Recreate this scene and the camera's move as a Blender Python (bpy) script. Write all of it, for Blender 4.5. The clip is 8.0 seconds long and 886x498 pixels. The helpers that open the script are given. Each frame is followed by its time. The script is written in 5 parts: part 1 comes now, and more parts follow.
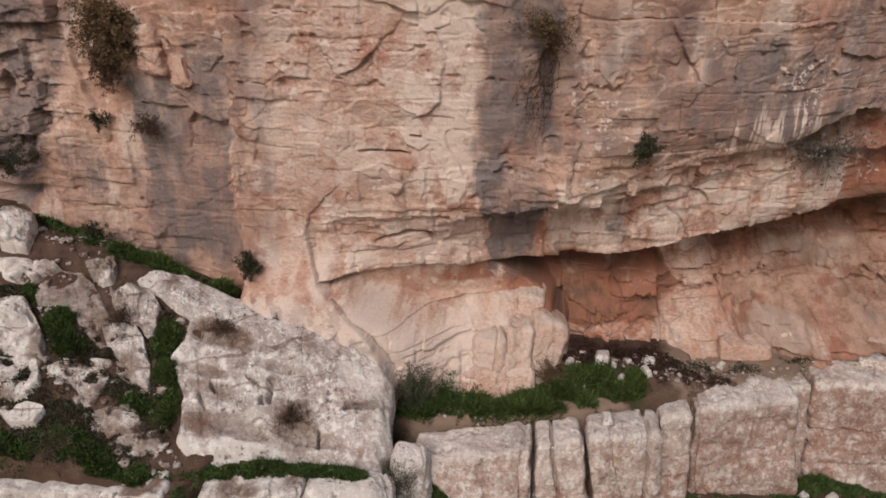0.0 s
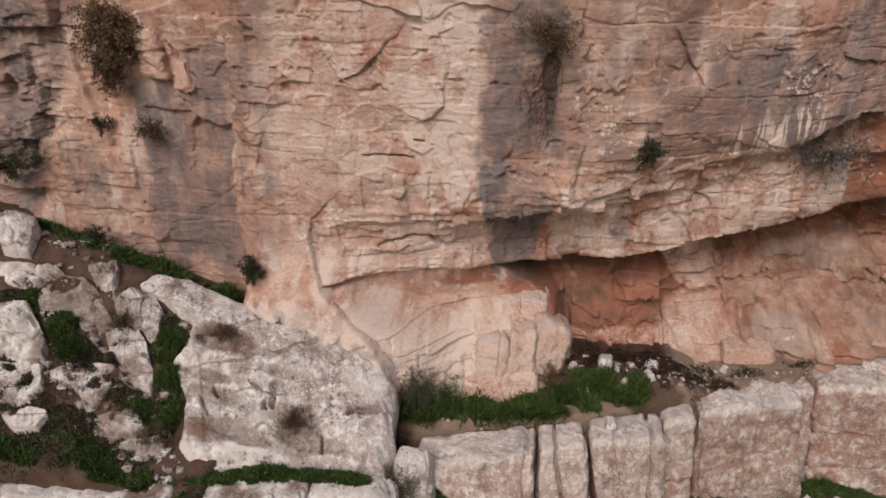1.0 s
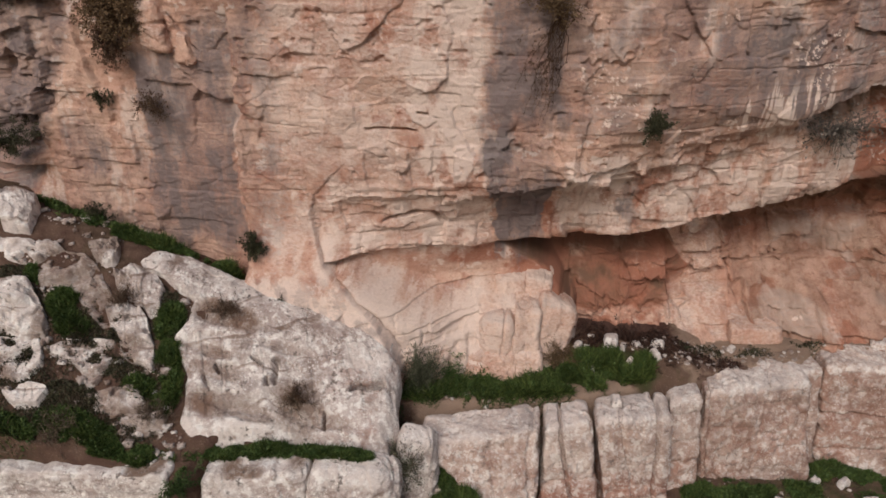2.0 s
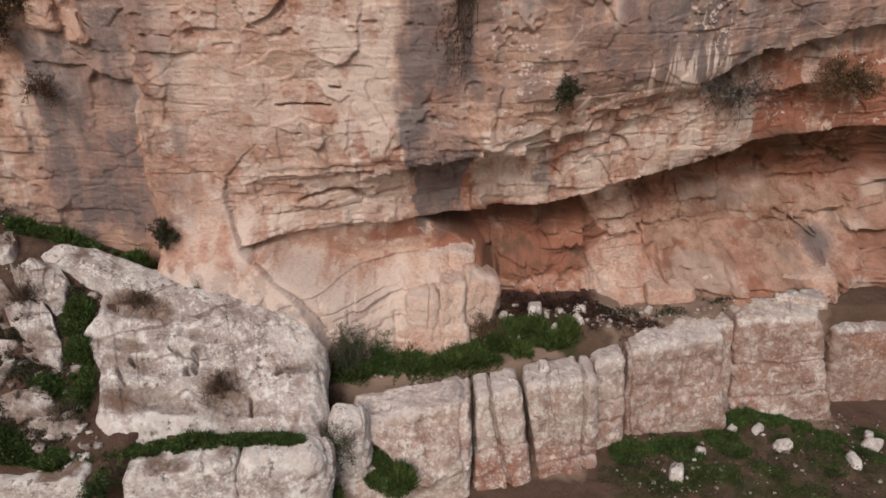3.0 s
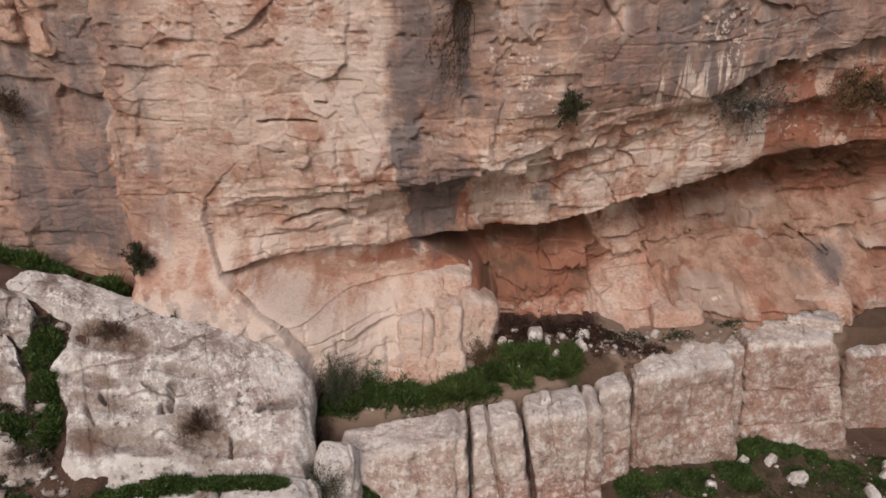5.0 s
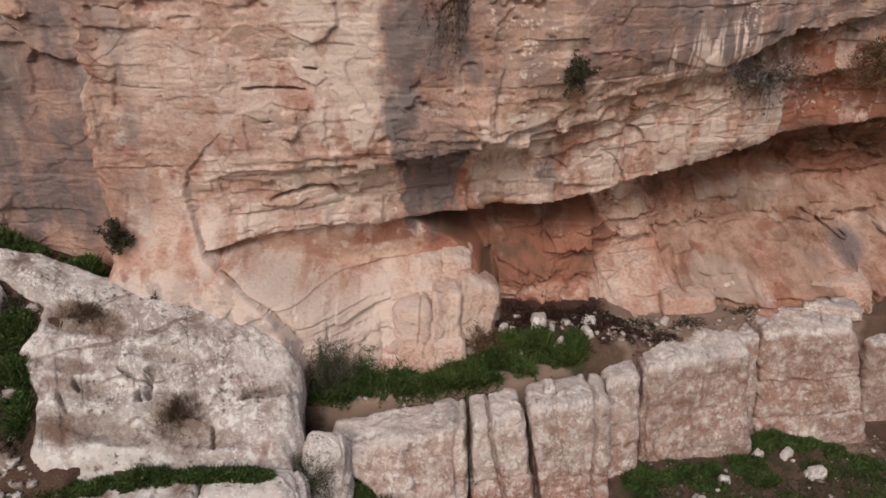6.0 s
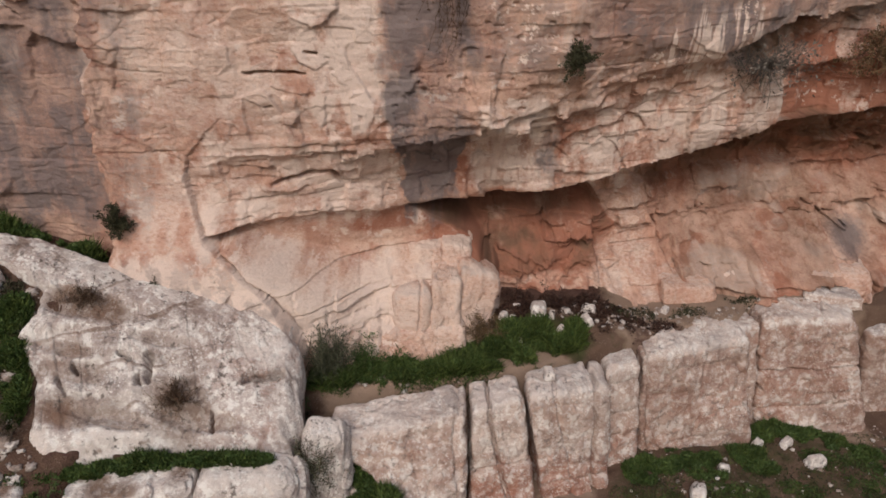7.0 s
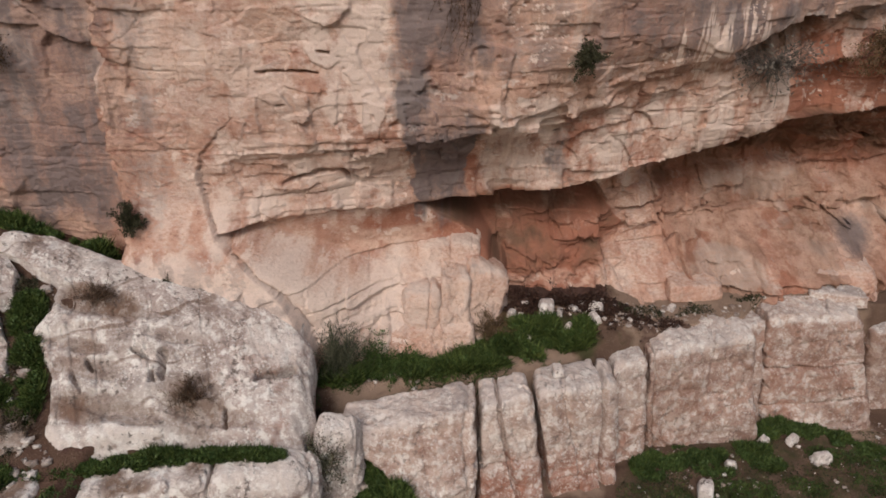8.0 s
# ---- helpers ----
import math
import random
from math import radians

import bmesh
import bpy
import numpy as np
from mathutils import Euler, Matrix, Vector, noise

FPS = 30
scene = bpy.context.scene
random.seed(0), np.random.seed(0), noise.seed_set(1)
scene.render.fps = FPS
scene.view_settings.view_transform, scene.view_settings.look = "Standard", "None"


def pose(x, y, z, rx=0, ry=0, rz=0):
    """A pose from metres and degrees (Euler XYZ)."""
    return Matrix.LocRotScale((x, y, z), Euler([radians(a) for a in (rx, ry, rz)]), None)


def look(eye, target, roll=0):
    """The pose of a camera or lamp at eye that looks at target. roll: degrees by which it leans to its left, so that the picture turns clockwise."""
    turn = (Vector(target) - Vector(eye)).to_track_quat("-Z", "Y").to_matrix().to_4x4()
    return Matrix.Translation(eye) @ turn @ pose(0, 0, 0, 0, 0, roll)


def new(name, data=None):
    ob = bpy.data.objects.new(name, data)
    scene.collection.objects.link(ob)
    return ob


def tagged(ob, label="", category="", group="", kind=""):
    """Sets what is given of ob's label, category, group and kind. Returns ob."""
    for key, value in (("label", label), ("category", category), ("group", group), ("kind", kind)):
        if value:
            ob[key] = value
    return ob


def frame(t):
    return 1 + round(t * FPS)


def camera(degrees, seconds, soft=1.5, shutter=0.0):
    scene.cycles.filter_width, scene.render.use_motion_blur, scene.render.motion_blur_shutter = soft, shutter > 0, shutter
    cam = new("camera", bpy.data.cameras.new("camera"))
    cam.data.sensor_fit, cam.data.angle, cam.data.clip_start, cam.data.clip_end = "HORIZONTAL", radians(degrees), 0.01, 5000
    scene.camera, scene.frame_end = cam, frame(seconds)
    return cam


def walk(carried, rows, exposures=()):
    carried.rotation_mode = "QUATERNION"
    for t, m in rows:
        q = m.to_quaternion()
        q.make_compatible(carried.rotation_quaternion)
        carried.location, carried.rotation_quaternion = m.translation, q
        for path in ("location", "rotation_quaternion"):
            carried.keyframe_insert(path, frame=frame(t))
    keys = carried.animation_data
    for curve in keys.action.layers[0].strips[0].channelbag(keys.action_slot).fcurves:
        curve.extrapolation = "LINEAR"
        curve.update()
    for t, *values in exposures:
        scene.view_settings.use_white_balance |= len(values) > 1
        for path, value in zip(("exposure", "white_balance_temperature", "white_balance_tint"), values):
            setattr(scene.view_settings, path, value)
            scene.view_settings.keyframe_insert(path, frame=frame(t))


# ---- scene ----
cam = camera(64.22, 8.0, 1.65)
walk(cam, [
    (0, pose(0.090, -14.913, 11.243, 63.729, 0, 6.995) @ pose(0, 0, 0, 0, 0, 0.10)),
    (0.5, pose(0.069, -14.867, 11.288, 63.689, 0, 7.024) @ pose(0, 0, 0, 0, 0, 0.06)),
    (1, pose(0.030, -14.875, 11.292, 63.802, 0, 7.015) @ pose(0, 0, 0, 0, 0, 0.07)),
    (1.2, pose(0.028, -14.857, 11.330, 63.663, 0, 7.099) @ pose(0, 0, 0, 0, 0, 0.05)),
    (2.3, pose(0.010, -14.937, 10.634, 63.561, 0, 7.294) @ pose(0, 0, 0, 0, 0, -0.08)),
    (2.5, pose(-0.025, -14.950, 10.531, 63.626, 0, 7.093) @ pose(0, 0, 0, 0, 0, 0.06)),
    (2.6, pose(-0.023, -14.963, 10.508, 63.670, 0, 7.088) @ pose(0, 0, 0, 0, 0, 0.06)),
    (2.7, pose(-0.038, -14.976, 10.539, 63.533, 0, 6.903) @ pose(0, 0, 0, 0, 0, 0.13)),
    (2.8, pose(-0.029, -14.981, 10.527, 63.300, 0, 5.021) @ pose(0, 0, 0, 0, 0, 0.00)),
    (2.9, pose(-0.020, -14.986, 10.516, 63.050, 0, 0.657) @ pose(0, 0, 0, 0, 0, 0.00)),
    (3, pose(-0.011, -14.991, 10.505, 63.019, 0, 0.026) @ pose(0, 0, 0, 0, 0, -0.05)),
    (3.5, pose(-0.000, -15.000, 10.500, 62.999, 0, -0.000) @ pose(0, 0, 0, 0, 0, -0.02)),
    (4, pose(0.008, -14.918, 10.446, 63.219, 0, -0.094) @ pose(0, 0, 0, 0, 0, -0.01)),
    (4.5, pose(0.015, -14.551, 10.479, 63.207, 0, -0.224) @ pose(0, 0, 0, 0, 0, 0.03)),
    (4.7, pose(0.000, -14.356, 10.483, 63.295, 0, -0.379) @ pose(0, 0, 0, 0, 0, 0.02)),
    (5.8, pose(0.111, -13.557, 10.091, 62.949, 0, 0.084) @ pose(0, 0, 0, 0, 0, -0.07)),
    (6, pose(0.098, -13.537, 9.855, 63.041, 0, -0.085) @ pose(0, 0, 0, 0, 0, 0.03)),
    (6.2, pose(0.136, -13.527, 9.796, 62.862, 0, -0.013) @ pose(0, 0, 0, 0, 0, 0.09)),
    (6.5, pose(0.127, -13.569, 9.649, 63.010, 0, -0.108) @ pose(0, 0, 0, 0, 0, 0.12)),
    (7, pose(0.093, -13.624, 9.649, 63.010, 0, -0.121) @ pose(0, 0, 0, 0, 0, 0.16)),
    (7.5, pose(0.009, -13.686, 9.645, 63.054, 0, -0.098) @ pose(0, 0, 0, 0, 0, 0.15)),
    (8, pose(-0.080, -13.718, 9.667, 62.966, 0, -0.146) @ pose(0, 0, 0, 0, 0, 0.21)),
])

# ---------------------------------------------------------------- light
EXPOSURE = -0.22
world = bpy.data.worlds.new("world")
scene.world = world
world.use_nodes = True
wn = world.node_tree
sky = wn.nodes.new("ShaderNodeTexSky")
sky.sky_type, sky.sun_disc = "NISHITA", False
sky.sun_elevation, sky.sun_rotation = radians(44), radians(192)
sky.air_density, sky.dust_density = 1.6, 4.0
wn.links.new(sky.outputs[0], wn.nodes["Background"].inputs[0])
wn.nodes["Background"].inputs[1].default_value = 0.108
sun_data = bpy.data.lights.new("sun", "SUN")
sun_data.energy, sun_data.angle, sun_data.color = 1.8, radians(24), (1.0, 0.945, 0.905)
sun = new("sun", sun_data)
sun.matrix_world = look((-5, -20.5, 20.2), (0, 0, 0))
scene.view_settings.exposure = EXPOSURE


# ---------------------------------------------------------------- numeric helpers
def hash3(i, j, k, seed):
    """A random value, 0 to 1, for each lattice place."""
    i, j, k = (np.atleast_1d(np.asarray(a)).astype(np.int64).astype(np.uint32) for a in (i, j, k))
    h = i * np.uint32(374761393) + j * np.uint32(668265263) + k * np.uint32(2147483629) + np.uint32((seed * 1274126177) & 0xFFFFFFFF)
    h = (h ^ (h >> np.uint32(13))) * np.uint32(1274126177)
    h = (h ^ (h >> np.uint32(16))) * np.uint32(2246822519)
    return (h ^ (h >> np.uint32(15))).astype(np.float32) * np.float32(1 / 4294967295.0)


def vnoise(x, y, z, seed=0):
    """Value noise, -1 to 1, on arrays."""
    x, y, z = (np.asarray(a, np.float32) for a in np.broadcast_arrays(x, y, z))
    lows = [np.floor(a) for a in (x, y, z)]
    u, v, w = (a - b for a, b in zip((x, y, z), lows))
    u, v, w = (a * a * a * (a * (a * 6 - 15) + 10) for a in (u, v, w))
    i, j, k = (b.astype(np.int32).astype(np.uint32) for b in lows)
    one = np.uint32(1)
    a, b, c = np.uint32(374761393), np.uint32(668265263), np.uint32(2147483629)
    hi = (i * a, (i + one) * a)
    hj = (j * b, (j + one) * b)
    hk = (k * c + np.uint32((seed * 1274126177) & 0xFFFFFFFF), (k + one) * c + np.uint32((seed * 1274126177) & 0xFFFFFFFF))

    def corner(p, q, r):
        h = hi[p] + hj[q] + hk[r]
        h = (h ^ (h >> np.uint32(13))) * np.uint32(1274126177)
        h = (h ^ (h >> np.uint32(16))) * np.uint32(2246822519)
        return (h ^ (h >> np.uint32(15))).astype(np.float32)

    lines = []
    for q in (0, 1):
        for r in (0, 1):
            e, f = corner(0, q, r), corner(1, q, r)
            lines.append(e + (f - e) * u)
    e = lines[0] + (lines[2] - lines[0]) * v
    f = lines[1] + (lines[3] - lines[1]) * v
    return (e + (f - e) * w) * np.float32(2 / 4294967295.0) - np.float32(1)


def fbm(x, y, z, octaves=4, seed=0, gain=0.5):
    total, amp, norm = 0.0, 1.0, 0.0
    for o in range(octaves):
        total = total + amp * vnoise(x, y, z, seed + o * 17)
        norm += amp
        x, y, z, amp = x * 2.03 + 1.7, y * 2.03 + 3.1, z * 2.03 + 5.3, amp * gain
    return total / norm


def facets(x, y, seed=0, tilt=0.6):
    """Broken faces: flat, tilted chips with blunt corners, -1 to 1, and nearness to their edges."""
    x, y = np.asarray(x, np.float32), np.asarray(y, np.float32)
    i, j = np.floor(x), np.floor(y)
    best, second, value = np.full(x.shape, 9.0, np.float32), np.full(x.shape, 9.0, np.float32), np.zeros(x.shape, np.float32)
    for a in (-1, 0, 1):
        for b in (-1, 0, 1):
            p, q = i + a, j + b
            dx = x - p - 0.1 - 0.8 * hash3(p, q, 0 * p, seed)
            dy = y - q - 0.1 - 0.8 * hash3(p, q, 0 * p + 1, seed)
            u, v = np.abs(dx), np.abs(dy)
            d = np.maximum(u, v) + 0.35 * np.minimum(u, v)
            level = 2 * hash3(p, q, 0 * p + 2, seed) - 1
            level = level + 2 * tilt * (dx * (hash3(p, q, 0 * p + 3, seed) - 0.5) + dy * (hash3(p, q, 0 * p + 4, seed) - 0.5)) * 2
            near = d < best
            second = np.where(near, best, np.minimum(second, d))
            value = np.where(near, level, value)
            best = np.where(near, d, best)
    return value, second - best


def smooth(a, b, x):
    t = np.clip((x - a) / (b - a), 0, 1)
    return t * t * (3 - 2 * t)


def curve(x, pairs):
    """A line through (x, value) pairs."""
    return np.interp(x, [p[0] for p in pairs], [p[1] for p in pairs])


def along(x, z, pts):
    """Distance from a broken line, the share of its length passed, and the side."""
    best, share, side = np.full(np.shape(x), 99.0), np.zeros(np.shape(x)), np.zeros(np.shape(x))
    steps = [math.dist(a, b) for a, b in zip(pts, pts[1:])]
    gone, total = 0.0, sum(steps)
    for (a, b), s in zip(zip(pts, pts[1:]), steps):
        dx, dz = b[0] - a[0], b[1] - a[1]
        t = np.clip(((x - a[0]) * dx + (z - a[1]) * dz) / (s * s), 0, 1)
        d = np.hypot(x - a[0] - t * dx, z - a[1] - t * dz)
        near = d < best
        side = np.where(near, np.sign(dx * (z - a[1]) - dz * (x - a[0])), side)
        best, share = np.where(near, d, best), np.where(near, (gone + t * s) / total, share)
        gone += s
    return best, share, side


def mesh_from(name, verts, quads, colour=None, extra=None):
    """A smooth mesh from arrays; colour and extra: RGBA per vertex, attributes "tint" and "wear"."""
    me = bpy.data.meshes.new(name)
    verts, quads = np.asarray(verts, np.float32), np.asarray(quads, np.int32)
    n = quads.shape[1]
    me.vertices.add(len(verts))
    me.vertices.foreach_set("co", verts.ravel())
    me.loops.add(quads.size)
    me.loops.foreach_set("vertex_index", quads.ravel())
    me.polygons.add(len(quads))
    me.polygons.foreach_set("loop_start", np.arange(len(quads), dtype=np.int32) * n)
    me.polygons.foreach_set("loop_total", np.full(len(quads), n, np.int32))
    me.polygons.foreach_set("use_smooth", np.ones(len(quads), bool))
    for title, data in (("tint", colour), ("wear", extra)):
        if data is not None:
            attr = me.attributes.new(title, "FLOAT_COLOR", "POINT")
            attr.data.foreach_set("color", np.asarray(data, np.float32).ravel())
    me.update(calc_edges=True)
    return me


def grid_quads(nu, nv):
    i = np.arange(nu * nv).reshape(nu, nv)
    return np.stack([i[:-1, :-1], i[1:, :-1], i[1:, 1:], i[:-1, 1:]], -1).reshape(-1, 4)


# ---------------------------------------------------------------- materials
def node(tree, kind, **values):
    n = tree.nodes.new("ShaderNode" + kind)
    for key, value in values.items():
        if key == "attribute_name":
            n.attribute_name = value
        else:
            n.inputs[key].default_value = value
    return n


def mixed(tree, fac, a, b, blend="MIX"):
    m = tree.nodes.new("ShaderNodeMix")
    m.data_type, m.blend_type = "RGBA", blend
    for slot, v in ((0, fac), (6, a), (7, b)):
        if hasattr(v, "is_linked"):
            tree.links.new(v, m.inputs[slot])
        else:
            m.inputs[slot].default_value = v
    return m.outputs[2]


def ramp(tree, src, a, b, lo=0.0, hi=1.0):
    r = tree.nodes.new("ShaderNodeMapRange")
    r.inputs["From Min"].default_value, r.inputs["From Max"].default_value = a, b
    r.inputs["To Min"].default_value, r.inputs["To Max"].default_value = lo, hi
    tree.links.new(src, r.inputs["Value"])
    return r.outputs[0]


def times(tree, a, b, op="MULTIPLY"):
    m = tree.nodes.new("ShaderNodeMath")
    m.operation = op
    for slot, v in ((0, a), (1, b)):
        if hasattr(v, "is_linked"):
            tree.links.new(v, m.inputs[slot])
        else:
            m.inputs[slot].default_value = v
    return m.outputs[0]


def noise_of(tree, co, scale, detail=5.0, stretch=(1, 1, 1), rough=0.6):
    mp = node(tree, "Mapping")
    mp.inputs["Scale"].default_value = stretch
    tree.links.new(co, mp.inputs["Vector"])
    n = node(tree, "TexNoise", Scale=scale, Detail=detail, Roughness=rough)
    tree.links.new(mp.outputs[0], n.inputs["Vector"])
    return n.outputs["Fac"]


def rgb(r, g, b):
    return (r, g, b, 1.0)


GREY, RED, PALE = rgb(0.165, 0.138, 0.142), rgb(0.32, 0.125, 0.08), rgb(0.74, 0.61, 0.545)
SOIL_AND_SHADE = rgb(0.16, 0.095, 0.065)


def stone(name, warm, light, dark, lichen=0.0, stretch=(1, 1, 1.6), bedding=0.10, pale_tone=PALE):
    """Limestone. The mesh's tint holds grey patina, iron red, pale tone and soil brown: stains, and in places painted
    light and shade.
    """
    mat = bpy.data.materials.new(name)
    mat.use_nodes = True
    t = mat.node_tree
    bsdf = t.nodes["Principled BSDF"]
    co = node(t, "NewGeometry").outputs["Position"]
    tint = node(t, "Attribute", attribute_name="tint")
    sep = node(t, "SeparateColor")
    t.links.new(tint.outputs["Color"], sep.inputs[0])
    big = noise_of(t, co, 0.55, 6, stretch)
    mid = noise_of(t, co, 2.3, 7, stretch, 0.65)
    fine = noise_of(t, co, 13.0, 6, (1, 1, 1.5), 0.7)
    grain = noise_of(t, co, 60.0, 3)
    col = mixed(t, ramp(t, big, 0.36, 0.64), warm, light)
    col = mixed(t, ramp(t, mid, 0.50, 0.66, 0, 0.6), col, dark)
    col = mixed(t, ramp(t, fine, 0.50, 0.68, 0, 0.75), col, light)
    col = mixed(t, ramp(t, fine, 0.42, 0.30, 0, 0.65), col, dark)
    mottle = noise_of(t, co, 5.2, 6, (1, 1, 1.1), 0.72)
    col = mixed(t, ramp(t, mottle, 0.54, 0.64, 0, 0.55), col, light)
    col = mixed(t, ramp(t, mottle, 0.45, 0.35, 0, 0.6), col, dark)
    speck = node(t, "TexVoronoi", Scale=5.5)
    speck.feature = "F1"
    warped = node(t, "VectorMath")
    warped.operation = "ADD"
    jig = node(t, "TexNoise", Scale=7.0, Detail=4.0)
    t.links.new(co, jig.inputs["Vector"])
    t.links.new(co, warped.inputs[0])
    t.links.new(jig.outputs["Color"], warped.inputs[1])
    t.links.new(warped.outputs[0], speck.inputs["Vector"])
    # stains and painted light and shade, each broken up by the grain of the stone
    for source, colour, lo, hi, most, speckle in (
        (sep.outputs[1], RED, 0.20, 0.72, 0.85, 0.9),
        (sep.outputs[2], pale_tone, 0.25, 0.80, 0.8, 1.0),
        (sep.outputs[0], GREY, 0.20, 0.90, 0.86, 0.8),
        (tint.outputs["Alpha"], SOIL_AND_SHADE, 0.20, 1.0, 0.9, 0.35),
    ):
        grainy = times(t, times(t, times(t, mid, 0.5, "SUBTRACT"), times(t, fine, 0.5, "SUBTRACT"), "ADD"), speckle)
        mask = times(t, times(t, source, 0.05, "ADD"), grainy, "ADD")
        col = mixed(t, ramp(t, mask, lo, hi, 0, most), col, colour)
    if lichen:
        free = ramp(t, tint.outputs["Alpha"], 0.15, 0.6, 1.0, 0.25)
        crust = noise_of(t, co, 6.5, 6, (1, 1, 1), 0.62)
        patch = times(t, ramp(t, crust, 0.50, 0.57), ramp(t, mid, 0.62, 0.46))
        col = mixed(t, times(t, times(t, patch, free), lichen), col, rgb(0.78, 0.735, 0.705))
        scurf = times(t, ramp(t, noise_of(t, co, 19.0, 6, (1, 1, 1), 0.7), 0.53, 0.60), ramp(t, noise_of(t, co, 2.9, 4), 0.44, 0.56))
        col = mixed(t, times(t, times(t, scurf, free), lichen), col, rgb(0.80, 0.76, 0.73))
        spots = times(t, ramp(t, speck.outputs["Distance"], 0.22, 0.14), ramp(t, big, 0.42, 0.52))
        col = mixed(t, times(t, times(t, spots, free), lichen), col, rgb(0.76, 0.72, 0.69))
        dots = times(t, ramp(t, noise_of(t, co, 11.0, 5), 0.56, 0.64), ramp(t, noise_of(t, co, 1.7, 3), 0.46, 0.60))
        col = mixed(t, times(t, dots, lichen), col, rgb(0.13, 0.105, 0.095))
    col = mixed(t, 0.4, col, mixed(t, ramp(t, grain, 0.25, 0.75), rgb(0.72, 0.72, 0.72), rgb(1.22, 1.2, 1.18)), "MULTIPLY")
    t.links.new(col, bsdf.inputs["Base Color"])
    bsdf.inputs["Roughness"].default_value = 0.92
    bsdf.inputs["Specular IOR Level"].default_value = 0.15
    beds = noise_of(t, co, 6.0, 6, (0.35, 0.35, 3.0), 0.62)
    height = times(t, times(t, times(t, beds, bedding), times(t, mottle, 0.25), "ADD"), times(t, fine, 0.42), "ADD")
    height = times(t, height, times(t, grain, 0.14), "ADD")
    bump = node(t, "Bump", Strength=0.9, Distance=0.07)
    t.links.new(height, bump.inputs["Height"])
    t.links.new(bump.outputs[0], bsdf.inputs["Normal"])
    return mat


BLOCK = stone("tan_limestone", rgb(0.42, 0.292, 0.242), rgb(0.57, 0.462, 0.415), rgb(0.23, 0.142, 0.112), 0.6, (1, 1, 1.2), 0.3, rgb(0.67, 0.58, 0.545))
CLIFF = stone("limestone_cliff", rgb(0.475, 0.262, 0.196), rgb(0.60, 0.412, 0.330), rgb(0.27, 0.136, 0.098), stretch=(1, 1, 0.9), bedding=0.07)
ROCK = stone("weathered_limestone", rgb(0.43, 0.342, 0.316), rgb(0.63, 0.565, 0.54), rgb(0.20, 0.142, 0.122), 0.9, (1, 1, 1.2), 0.15, rgb(0.69, 0.61, 0.575))


def soil_material():
    mat = bpy.data.materials.new("dry_soil")
    mat.use_nodes = True
    t = mat.node_tree
    bsdf = t.nodes["Principled BSDF"]
    co = node(t, "NewGeometry").outputs["Position"]
    wear = node(t, "Attribute", attribute_name="wear")
    sep = node(t, "SeparateColor")
    t.links.new(wear.outputs["Color"], sep.inputs[0])
    big, mid, fine = noise_of(t, co, 0.9, 6), noise_of(t, co, 5.0, 6), noise_of(t, co, 38.0, 5)
    col = mixed(t, ramp(t, big, 0.35, 0.65), rgb(0.105, 0.062, 0.045), rgb(0.165, 0.105, 0.078))
    col = mixed(t, ramp(t, mid, 0.48, 0.7, 0, 0.8), col, rgb(0.135, 0.085, 0.06))
    col = mixed(t, ramp(t, fine, 0.58, 0.72, 0, 0.8), col, rgb(0.31, 0.24, 0.19))
    mask = times(t, sep.outputs[1], times(t, mid, 0.6, "SUBTRACT"), "ADD")
    col = mixed(t, ramp(t, mask, 0.25, 0.7, 0, 0.85), col, rgb(0.065, 0.068, 0.03))
    dust = times(t, sep.outputs[2], times(t, mid, 0.6, "SUBTRACT"), "ADD")
    col = mixed(t, ramp(t, dust, 0.2, 0.7, 0, 0.8), col, rgb(0.36, 0.255, 0.195))
    dung = times(t, sep.outputs[0], times(t, mid, 0.6, "SUBTRACT"), "ADD")
    col = mixed(t, ramp(t, dung, 0.3, 0.6, 0, 0.9), col, rgb(0.085, 0.045, 0.038))
    t.links.new(col, bsdf.inputs["Base Color"])
    bsdf.inputs["Roughness"].default_value = 0.95
    bsdf.inputs["Specular IOR Level"].default_value = 0.1
    bump = node(t, "Bump", Strength=0.9, Distance=0.05)
    t.links.new(times(t, mid, fine, "ADD"), bump.inputs["Height"])
    t.links.new(bump.outputs[0], bsdf.inputs["Normal"])
    return mat


SOIL_MAT = soil_material()


def leaf_material(name, a, b, dry=0.0):
    mat = bpy.data.materials.new(name)
    mat.use_nodes = True
    t = mat.node_tree
    bsdf = t.nodes["Principled BSDF"]
    geo = node(t, "NewGeometry")
    big = noise_of(t, geo.outputs["Position"], 2.2, 4)
    col = mixed(t, geo.outputs["Random Per Island"], a, b)
    col = mixed(t, ramp(t, big, 0.42, 0.68, 0, 0.7), col, tuple(0.5 * v for v in a[:3]) + (1.0,))
    t.links.new(col, bsdf.inputs["Base Color"])
    bsdf.inputs["Roughness"].default_value = 0.6
    bsdf.inputs["Specular IOR Level"].default_value = 0.25
    return mat


GRASS = leaf_material("grass_blades", rgb(0.026, 0.046, 0.010), rgb(0.120, 0.155, 0.042))
HERB = leaf_material("herb_leaves", rgb(0.026, 0.056, 0.013), rgb(0.095, 0.140, 0.042))
OLIVE = leaf_material("olive_leaves", rgb(0.024, 0.027, 0.013), rgb(0.075, 0.070, 0.038))
DRY = leaf_material("dry_twigs", rgb(0.075, 0.05, 0.035), rgb(0.21, 0.155, 0.115))
RUST = leaf_material("rusty_leaves", rgb(0.060, 0.030, 0.019), rgb(0.14, 0.080, 0.047))
BROWNBUSH = leaf_material("brown_olive_leaves", rgb(0.095, 0.055, 0.028), rgb(0.24, 0.155, 0.085))
